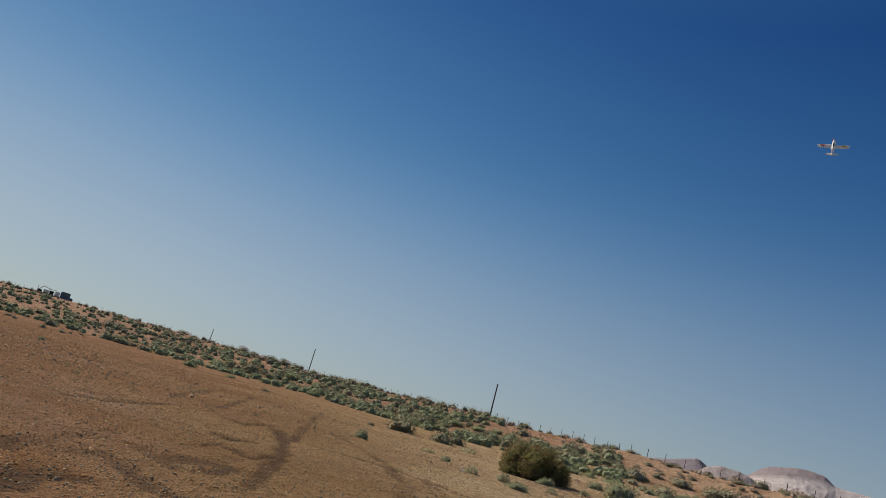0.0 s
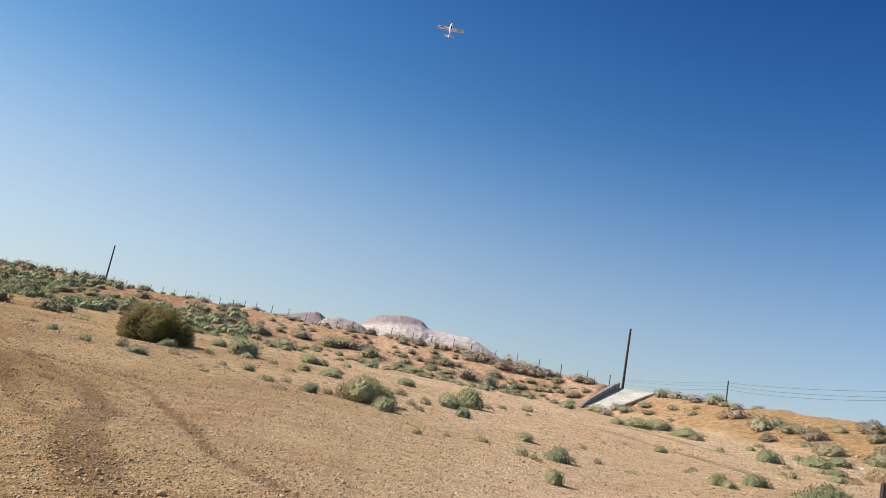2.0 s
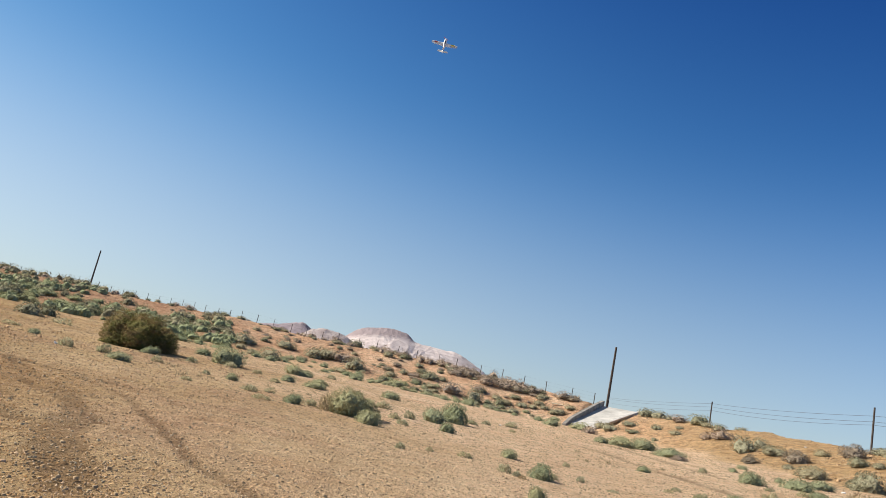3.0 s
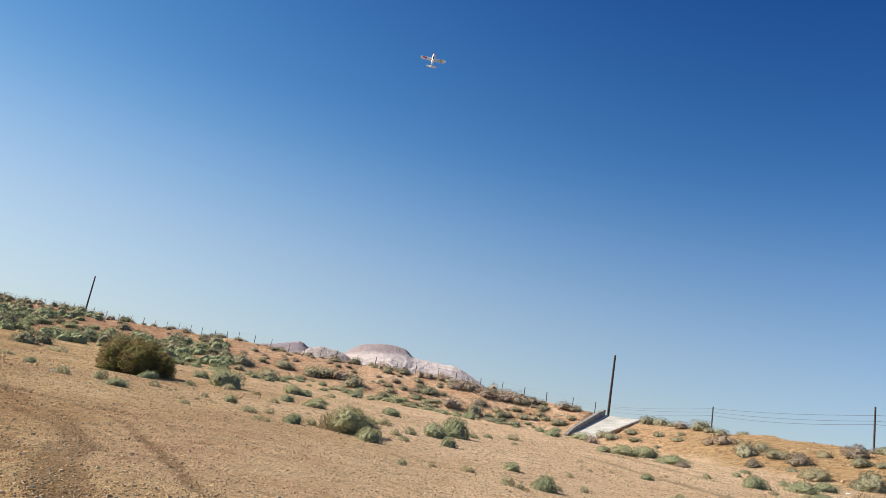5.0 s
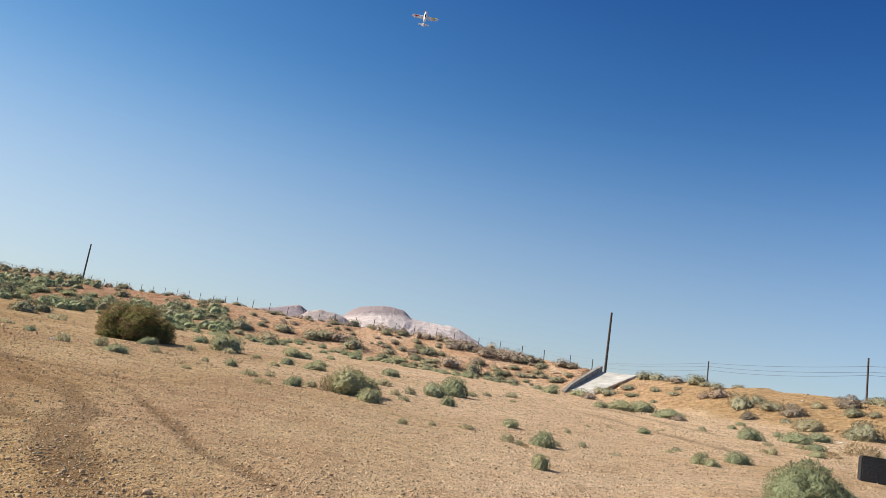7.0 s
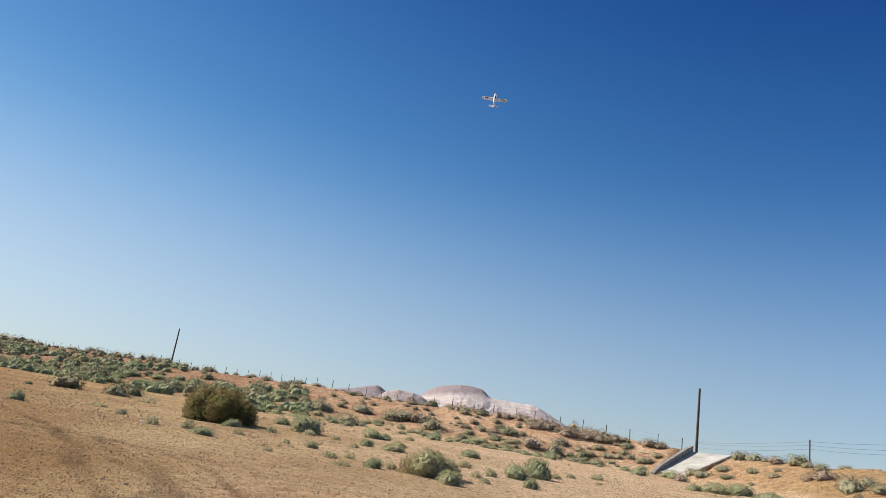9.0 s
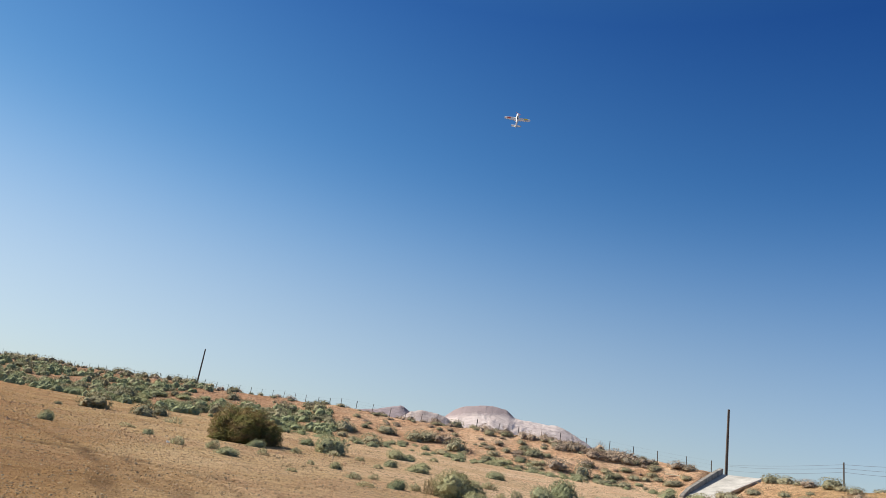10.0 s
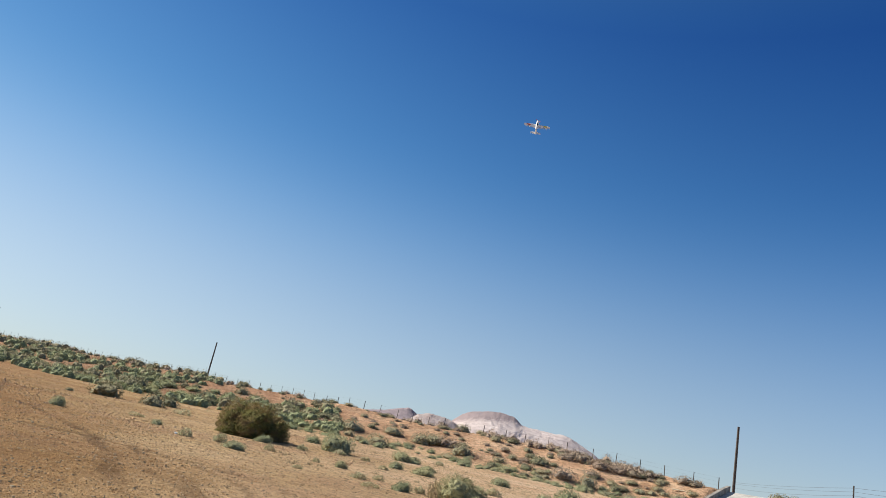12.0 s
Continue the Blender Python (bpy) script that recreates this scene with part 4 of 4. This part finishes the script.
line = tagged(new("power_line"), "three thin sagging power wires between poles", "power line")
for one, two in zip(WIRED, WIRED[1:]):
    for high, low, sag in zip(one[3], two[3], (0.35, 0.45, 0.6)):
        a, b = polar(*one[:2]), polar(*two[:2])
        part("wire", sagging_wire((*a, one[2] - high), (*b, two[2] - low), sag), WIRE, line)


# ---- fence along the top of the berm ----
def build_fence():
    fence = tagged(new("wire_fence"), "wire fence with thin dark posts along the berm top", "fence")
    post = bmesh.new()
    add_box(post, (0.065, 0.045, 1.6), (0, 0, 0.5))
    add_box(post, (0.02, 0.075, 1.6), (0, 0.03, 0.5))
    data = bpy.data.meshes.new("post")
    post.to_mesh(data)
    post.free()
    data.materials.append(POST)
    fine = np.arange(13.2, -70, -0.05)
    r = np.interp(fine, AZ, TOP_R) + 0.5
    x, y = r * np.sin(np.radians(fine)), r * np.cos(np.radians(fine))
    run = np.concatenate([[0], np.cumsum(np.hypot(np.diff(x), np.diff(y)))])
    rng = np.random.default_rng(3)
    tops = []
    for s in np.arange(0.6, run[-1], 3.35):
        s += rng.uniform(-0.25, 0.25)
        px, py = float(np.interp(s, run, x)), float(np.interp(s, run, y))
        ob = part("post", data, None, fence)
        ob.matrix_world = pose(px, py, ground_at(px, py), rng.uniform(-3, 3), rng.uniform(-4, 4), rng.uniform(0, 90))
        tops.append(Vector((px, py, ground_at(px, py))))
    for h in (0.45, 0.85, 1.25):
        bm = bmesh.new()
        for a, b in zip(tops, tops[1:]):
            add_tube(bm, a + Vector((0, 0, h)), b + Vector((0, 0, h)), 0.004, 0.004, 3, False)
        part("strand", bm, POST, fence, "thin rusty wire strand")


build_fence()


# ---- concrete spillway on the berm ----
def build_spillway():
    ob = tagged(new("concrete_spillway"), "pale concrete drainage chute with a low side wall on the berm", "spillway")

    bl, tl, tr, br = (Vector(c) for c in CHUTE)
    down = Vector((0, 0, -0.5))
    bm = bmesh.new()
    add_loft(bm, [[bl, br, br + down, bl + down], [tl, tr, tr + down, tl + down]])
    part("slab", bm, CONCRETE, ob, "sloping pale concrete slab")
    along, out = (tl - bl).normalized(), (tl - bl).cross(Vector((0, 0, 1))).normalized() * -1
    bm = bmesh.new()
    low, high = bl - along * 1.2, tl + along * 0.2
    rings = []
    for p, h in ((low, 0.10), (low.lerp(high, 0.14), 0.42), (low.lerp(high, 0.8), 0.62), (high, 0.58)):
        up = Vector((0, 0, h))
        rings.append([p + down, p + up, p + out * 0.42 + up, p + out * 0.42 + down])
    add_loft(bm, rings)
    bmesh.ops.bevel(bm, geom=bm.edges[:], offset=0.03, segments=1, affect="EDGES")
    # the wall's grey is darkened throughout to hold its shaded inner face
    part("side_wall", bm, OLD_SHADED_CONCRETE, ob, "low weathered concrete side wall, grey darkened for its shaded face")
    bm = bmesh.new()
    low, high = br - along * 0.1, tr
    add_loft(bm, [[p, p + Vector((0, 0, 0.16)), p - out * 0.25 + Vector((0, 0, 0.16)), p - out * 0.25] for p in (low, high)])
    part("curb", bm, CONCRETE, ob, "low concrete curb")


build_spillway()


# ---- model aeroplane in the air ----
def build_plane(m):
    ob = thing("model_aeroplane", "white foam model aeroplane with yellow tail in flight", "model plane", m)

    def ring(y, w, h, z, k=10):
        return [(w * math.cos(2 * math.pi * i / k), y, z + h * math.sin(2 * math.pi * i / k)) for i in range(k)]
    bm = bmesh.new()
    add_loft(bm, [ring(0.52, 0.03, 0.03, 0), ring(0.48, 0.06, 0.065, 0), ring(0.30, 0.07, 0.085, 0), ring(0.0, 0.07, 0.09, 0.0),
                  ring(-0.3, 0.045, 0.06, 0.015), ring(-0.62, 0.015, 0.03, 0.03)])
    part("fuselage", bm, WHITE, ob)
    bm = bmesh.new()
    add_loft(bm, [ring(0.24, 0.02, 0.01, 0.085), ring(0.18, 0.035, 0.04, 0.075), ring(0.08, 0.035, 0.05, 0.075), ring(-0.02, 0.02, 0.01, 0.08)])
    part("canopy", bm, GLASS, ob, "dark tinted canopy")

    def foil(x, chord, lead, z, thick):
        return [(x, lead, z), (x, lead - chord * 0.25, z + thick), (x, lead - chord, z), (x, lead - chord * 0.3, z - thick * 0.6)]
    for side in (-1, 1):
        bm = bmesh.new()
        add_loft(bm, [foil(side * 0.03, 0.30, 0.24, -0.02, 0.028), foil(side * 0.55, 0.21, 0.18, 0.01, 0.018), foil(side * 0.65, 0.14, 0.14, 0.015, 0.008)])
        wing = part("wing", bm, WHITE, ob)
        bm = bmesh.new()
        add_loft(bm, [foil(side * 0.33, 0.10, 0.155, 0.024, 0.008), foil(side * 0.52, 0.08, 0.14, 0.033, 0.008)])
        part("stripe", bm, YELLOW if side > 0 else RED, wing, "bright film stripe")
        for x in (0.36, 0.50):
            bm = bmesh.new()
            add_box(bm, (0.008, 0.10, 0.12), (side * x, 0.0, -0.0), None, 0.003)
            part("wing_fence", bm, WHITE, wing, "small upright white foam plate")
        bm = bmesh.new()
        add_loft(bm, [foil(side * 0.015, 0.17, -0.44, 0.04, 0.010), foil(side * 0.25, 0.12, -0.47, 0.04, 0.006)])
        part("tailplane", bm, WHITE, ob)
        bm = bmesh.new()
        add_loft(bm, [foil(side * 0.03, 0.15, -0.45, 0.030, 0.004), foil(side * 0.24, 0.11, -0.475, 0.032, 0.004)])
        part("tail_film", bm, YELLOW, ob, "yellow film under the tailplane")
        bm = bmesh.new()
        add_tube(bm, (side * 0.04, 0.22, -0.05), (side * 0.17, 0.25, -0.20), 0.008, 0.006, 6)
        leg = part("landing_leg", bm, BLACK, ob, "dark wire landing leg")
        bm = bmesh.new()
        add_tube(bm, (side * 0.165, 0.25, -0.205), (side * 0.195, 0.25, -0.205), 0.042, 0.042, 14)
        part("wheel", bm, WHITE, leg, "white wheel")
    bm = bmesh.new()
    add_loft(bm, [[(-0.008, -0.40, 0.03), (0.008, -0.40, 0.03), (0.008, -0.64, 0.02), (-0.008, -0.64, 0.02)],
                  [(-0.005, -0.52, 0.27), (0.005, -0.52, 0.27), (0.005, -0.64, 0.28), (-0.005, -0.64, 0.28)]])
    part("fin", bm, WHITE, ob)
    bm = bmesh.new()
    add_tube(bm, (0, 0.50, 0), (0, 0.57, 0), 0.035, 0.004, 10)
    part("spinner", bm, RED, ob, "red nose spinner")
    bm = bmesh.new()
    add_box(bm, (0.26, 0.006, 0.026), (0, 0.535, 0), Euler((0, 0.5, 0)).to_quaternion(), 0.002)
    part("propeller", bm, RED, ob, "red two-bladed propeller at rest")
    return ob


PLANE_AT = Vector(EYE) + 37 * Vector((math.sin(radians(-4.4)) * math.cos(radians(27.2)), math.cos(radians(-4.4)) * math.cos(radians(27.2)), math.sin(radians(27.2))))
away = (PLANE_AT - Vector(EYE)).normalized()
flat_right = away.cross(Vector((0, 0, 1))).normalized()
upward = flat_right.cross(away)
nose = (upward * 0.60 + away * 0.78 + flat_right * 0.03).normalized()
wing_right = nose.cross(away * -0.78 + flat_right * -0.02 + upward * 0.62).normalized()
belly = wing_right.cross(nose)
build_plane(Matrix.Translation(PLANE_AT) @ Matrix((wing_right, nose, belly)).transposed().to_4x4())


# ---- parked truck on the road behind the berm ----
def build_truck():
    x, y = polar(-58.7, 337)
    ob = thing("parked_truck", "work truck with dark blue cab and cluttered bed behind berm", "truck", pose(x, y, ground_at(x, y) - 0.05, 0, 0, 57) @ Matrix.Scale(1.2, 4))
    bm = bmesh.new()
    add_box(bm, (3.0, 2.4, 2.5), (3.8, 0, 2.1), None, 0.15)
    add_box(bm, (1.5, 2.2, 1.1), (5.7, 0, 1.45), None, 0.2)
    cab = part("cab", bm, BLUE, ob, "dark blue cab")
    bm = bmesh.new()
    add_box(bm, (0.05, 2.0, 0.8), (5.21, 0, 2.6), None, 0.02)
    add_box(bm, (1.2, 2.44, 0.7), (4.3, 0, 2.6), None, 0.02)
    part("window", bm, GLASS, cab, "dark cab windows")
    bm = bmesh.new()
    add_box(bm, (8.0, 2.4, 0.3), (-1.4, 0, 1.1), None, 0.05)
    part("chassis_bed", bm, RUBBER, ob, "dark flat bed")
    for name, size, at, mat, label in (
            ("tool_locker", (1.5, 2.3, 1.5), (1.3, 0, 2.0), TRUCKWHITE, "dusty white steel locker"),
            ("winch_drum", (1.3, 1.7, 1.2), (-0.5, 0, 1.9), RUBBER, "dark winch drum"),
            ("locker", (1.6, 2.2, 1.2), (-2.2, 0, 1.85), TRUCKWHITE, "dented pale locker"),
            ("crate", (1.3, 2.1, 0.8), (-4.2, 0, 1.65), CLOTH, "dark crate on the bed")):
        bm = bmesh.new()
        add_box(bm, size, at, None, 0.12)
        part(name, bm, mat, ob, label)
    bm = bmesh.new()
    for p, q in (((-4.6, 0.5, 2.0), (-3.4, 0.5, 3.5)), ((-3.4, 0.5, 3.5), (-1.0, 0.4, 3.0)), ((-1.0, 0.4, 3.0), (1.6, 0.2, 3.3))):
        add_tube(bm, p, q, 0.16, 0.13, 8)
    part("boom", bm, TRUCKWHITE, ob, "folded pale steel boom")
    for x in (-4.9, -1.4):
        bm = bmesh.new()
        for s in (-1.0, 1.0):
            add_tube(bm, (x, s, 1.2), (x, s, 3.3), 0.06, 0.06, 6)
        add_tube(bm, (x, -1.0, 3.3), (x, 1.0, 3.3), 0.06, 0.06, 6)
        part("hoop", bm, TRUCKWHITE, ob, "white tubular hoop")
    for wx in (5.3, -2.6, -4.0):
        for side in (-1.1, 1.1):
            bm = bmesh.new()
            add_tube(bm, (wx, side - 0.15, 0.5), (wx, side + 0.15, 0.5), 0.5, 0.5, 18)
            part("wheel", bm, RUBBER, ob, "black tyre")


build_truck()


# ---- loose things ----
def build_case():
    """A black soft case with a folded end and a strap."""
    x, y = 10.37, 16.39
    ob = thing("black_case", "black soft equipment case standing on the bare ground", "case", pose(x, y, ground_at(x, y) - 0.01, 0, 0, -24) @ Matrix.Scale(0.9, 4))
    bm = bmesh.new()
    add_loft(bm, [[(-0.40, -0.24, 0), (-0.42, 0.24, 0), (-0.41, 0.20, 0.60), (-0.39, -0.22, 0.62)],
                  [(-0.10, -0.27, 0), (-0.10, 0.27, 0), (-0.10, 0.22, 0.61), (-0.10, -0.23, 0.62)],
                  [(0.26, -0.27, 0.0), (0.26, 0.26, 0), (0.24, 0.22, 0.61), (0.24, -0.23, 0.62)],
                  [(0.62, -0.22, 0.02), (0.62, 0.22, 0.02), (0.44, 0.18, 0.58), (0.44, -0.19, 0.59)]])
    bmesh.ops.bevel(bm, geom=bm.edges[:], offset=0.03, segments=2, affect="EDGES")
    part("body", bm, CLOTH, ob)
    bm = bmesh.new()
    add_loft(bm, [[(0.29, -0.285, z), (0.35, -0.285, z), (0.35, -0.262, z), (0.29, -0.262, z)] for z in (0.05, 0.3, 0.5, 0.62)])
    part("strap", bm, RUBBER, ob, "dull black carrying strap")
    bm = bmesh.new()
    add_loft(bm, [[(0.52, -0.26, 0.28), (0.60, -0.25, 0.27), (0.60, -0.235, 0.27), (0.52, -0.245, 0.28)],
                  [(0.50, -0.25, 0.42), (0.55, -0.245, 0.41), (0.55, -0.23, 0.41), (0.50, -0.235, 0.42)]])
    part("badge", bm, WIRE, ob, "small grey badge")


build_case()


def stone_mesh(rng):
    """A blunt chip of rock with eight worn corners, about 1 across."""
    v = np.array([(x, y, z) for x in (-1, 1) for y in (-1, 1) for z in (-1, 1)], float)
    v = unit(v * rng.uniform(0.6, 1.0, (8, 3)) + rng.normal(size=(8, 3)) * 0.25) * 0.5 * rng.uniform(0.8, 1.1, (8, 1))
    v *= np.array([1.0, rng.uniform(0.65, 1.0), rng.uniform(0.40, 0.66)])
    f = np.array([(0, 1, 3, 2), (4, 6, 7, 5), (0, 4, 5, 1), (2, 3, 7, 6), (1, 5, 7, 3)])
    return v, f


def strew(name, label, mat, seed, n, bearings, r0, r1, power, size_of, patch, slope_only=False):
    """Loose stones over a stretch of ground, joined in one mesh."""
    rng = np.random.default_rng(seed)
    shapes = np.stack([stone_mesh(rng)[0] for _ in range(60)])
    corners = stone_mesh(rng)[1]
    az = np.radians(rng.uniform(*bearings, n))
    r = r0 * (r1 / r0) ** (rng.uniform(0, 1, n) ** power)
    x, y = r * np.sin(az), r * np.cos(az)
    thick = 0.62 + patch * value_noise(x / 2.5, y / 2.5, 8) + 0.3 * value_noise(x / 0.9, y / 0.9, 18)
    if slope_only:
        thick = thick * (berm_share(x, y) > 0.08)
    keep = rng.uniform(0, 1, n) < thick
    x, y, r = x[keep], y[keep], r[keep]
    n = len(x)
    size = size_of(rng, r)
    v = shapes[np.arange(n) % 60] * size[:, None, None]
    turn = np.arange(n) * 1.7
    c, s = np.cos(turn)[:, None], np.sin(turn)[:, None]
    z = (ground_z(x, y) + size * 0.06)[:, None]
    v = np.stack([x[:, None] + c * v[..., 0] - s * v[..., 1], y[:, None] + s * v[..., 0] + c * v[..., 1], z + v[..., 2]], -1).reshape(-1, 3)
    f = (corners[None] + 8 * np.arange(n)[:, None, None]).reshape(-1, 4)
    me = mesh_of(name, v.tolist(), f.tolist(), mat, True)
    tagged(new(name, me), label, name, kind="stuff")


def strew_grit(name, label, mat, seed, n, bearings, r0, r1, brown):
    """Fine angular grit: small five-cornered chips joined in one mesh."""
    rng = np.random.default_rng(seed)
    az = np.radians(rng.uniform(*bearings, n))
    r = r0 * (r1 / r0) ** (rng.uniform(0, 1, n) ** 1.2)
    x, y = r * np.sin(az), r * np.cos(az)
    keep = rng.uniform(0, 1, n) < 0.75 + 0.3 * value_noise(x / 2.5, y / 2.5, 8) + 0.35 * value_noise(x / 0.7, y / 0.7, 18)
    keep &= rng.uniform(0, 1, n) > 1.25 * track_share(x, y)
    share = np.clip(0.5 - 2.2 * np.sin(az + radians(26)), 0, 1)
    keep &= rng.uniform(0, 1, n) < (share if brown else 1 - share)
    x, y, r = x[keep], y[keep], r[keep]
    n = len(x)
    size = np.minimum(0.005 + 0.004 * rng.exponential(1.0, n) + rng.uniform(0.0006, 0.0015, n) * r, 0.09)[:, None]
    turn = rng.uniform(0, 6.3, n)[:, None] + np.arange(4) * 1.571 + rng.uniform(-0.5, 0.5, (n, 4))
    arm = size * rng.uniform(0.45, 0.85, (n, 4))
    z = ground_z(x, y)[:, None]
    base = np.stack([x[:, None] + arm * np.cos(turn), y[:, None] + arm * np.sin(turn), z - 0.004 + 0 * arm], -1)
    tip = np.stack([x + rng.normal(size=n) * size[:, 0] * 0.25, y + rng.normal(size=n) * size[:, 0] * 0.25, z[:, 0] + size[:, 0] * rng.uniform(0.3, 0.75, n)], -1)
    v = np.concatenate([base, tip[:, None]], 1).reshape(-1, 3)
    f = (np.array([(0, 1, 4), (1, 2, 4), (2, 3, 4), (3, 0, 4)])[None] + 5 * np.arange(n)[:, None, None]).reshape(-1, 3)
    tagged(new(name, mesh_of(name, v.tolist(), f.tolist(), mat, True)), label, "gravel", kind="stuff")


def build_gravel():
    strew_grit("grit", "dense fine angular tan grit on the desert flat", STONE, 10, 95000, (-50, 38), 4.2, 85, False)
    strew_grit("brown_grit", "dense fine reddish-brown grit on the desert flat", BROWNSTONE, 9, 100000, (-76, -5), 4.2, 100, True)
    strew("gravel", "scattered small tan stones on the desert flat", STONE, 11, 36000, (-74, 40), 4.2, 60, 0.80,
          lambda rng, r: np.minimum(0.016 + 0.010 * rng.exponential(1.0, len(r)) + 0.0017 * r, 0.10), 0.35)
    strew("clods", "crumbled reddish clods on the berm slope", CLOD, 13, 17000, (-40, 36), 40, 130, 1.0,
          lambda rng, r: np.minimum(0.05 + 0.06 * rng.exponential(1.0, len(r)) + 0.0006 * r, 0.34), 0.6, True)
    strew("coarse_gravel", "coarse stones and clods on the brown flat", CLOD, 14, 9000, (-72, -12), 30, 170, 1.0,
          lambda rng, r: np.minimum(0.03 + 0.05 * rng.exponential(1.0, len(r)) + 0.0007 * r, 0.3), 0.6)


build_gravel()


def build_weeds():
    """Sparse dry stubble too small to pick apart."""
    rng = np.random.default_rng(12)
    n = 500
    az, r = np.radians(rng.uniform(-70, 38, n)), rng.uniform(25, 75, n)
    x, y = r * np.sin(az), r * np.cos(az)
    keep = value_noise(x / 7, y / 7, 14) > 0.0
    x, y = x[keep], y[keep]
    base, axis = [], []
    for px, py in zip(x, y):
        k = rng.integers(10, 26)
        b = np.stack([px + rng.normal(size=k) * 0.06, py + rng.normal(size=k) * 0.06, np.full(k, ground_at(px, py) - 0.01)], 1)
        base.append(b)
        axis.append(unit(rng.normal(size=(k, 3)) * 0.5 + np.array([0, 0, 1.0])))
    v, f = blades(rng, np.concatenate(base), np.concatenate(axis), 0.11, 0.010)
    tagged(new("dry_weeds", mesh_of("dry_weeds", v, f, STRAW)), "sparse tiny dry weeds on the gravel flat", "weeds", kind="stuff")


build_weeds()


def build_rocks():
    rng = np.random.default_rng(31)
    # plan place and breadth in metres
    for x, y, size in ((-2.22, 6.74, 0.10), (-2.07, 6.37, 0.09), (-3.72, 7.20, 0.06), (-2.23, 6.74, 0.07), (-1.49, 16.43, 0.08)):
        bm = bmesh.new()
        bmesh.ops.create_icosphere(bm, subdivisions=2, radius=0.5)
        shift = rng.uniform(0, 50)
        for v in bm.verts:
            v.co *= 1 + 0.32 * noise.noise(v.co * 2.2 + Vector((shift, 0, 0)))
            v.co = Vector((round(v.co.x * 5) / 5 * 0.4 + v.co.x * 0.6, v.co.y * 0.8, v.co.z * 0.62))
        me = bpy.data.meshes.new("rock")
        bm.to_mesh(me)
        bm.free()
        me.materials.append(CLOD)
        ob = new("rock", me)
        ob.matrix_world = Matrix.LocRotScale((x, y, ground_at(x, y) + 0.14 * size), Euler((0.1, 0.1, shift)), (size, size, size))
        tagged(ob, "loose angular pale tan rock on gravelly soil", "rock", "loose rocks")


build_rocks()


def build_litter():
    x, y = 15.43, 84.00
    bm = bmesh.new()
    add_box(bm, (1.5, 0.28, 0.05), (0, 0, 0.03), None, 0.008)
    me = bpy.data.meshes.new("wooden_board")
    bm.to_mesh(me)
    bm.free()
    me.materials.append(WOOD)
    ob = new("wooden_board", me)
    ob.matrix_world = pose(x, y, ground_at(x, y) + 0.12, 14, 0, -8)
    tagged(ob, "bleached yellowish board lying on the dirt berm", "board")
    rng = np.random.default_rng(41)
    for x, y, size in ((21.79, 36.43, 0.30), (17.45, 30.11, 0.16), (-13.16, 26.40, 0.14), (4.56, 40.80, 0.13), (26.79, 51.27, 0.14), (-254.86, 147.76, 1.15)):
        bm = bmesh.new()
        bmesh.ops.create_icosphere(bm, subdivisions=2, radius=0.5)
        for v in bm.verts:
            v.co *= 1 + 0.6 * noise.noise(v.co * 3.1 + Vector((x, 0, 0)))
            v.co.z *= 0.6
        me = bpy.data.meshes.new("paper_scrap")
        bm.to_mesh(me)
        bm.free()
        me.materials.append(PAPER)
        ob = new("paper_scrap", me)
        ob.matrix_world = Matrix.LocRotScale((x, y, ground_at(x, y) + 0.02), Euler((0.3, 0.2, rng.uniform(0, 6))), (size, size, size))
        tagged(ob, "crumpled white scrap of litter on the ground", "litter", "litter scraps")


build_litter()
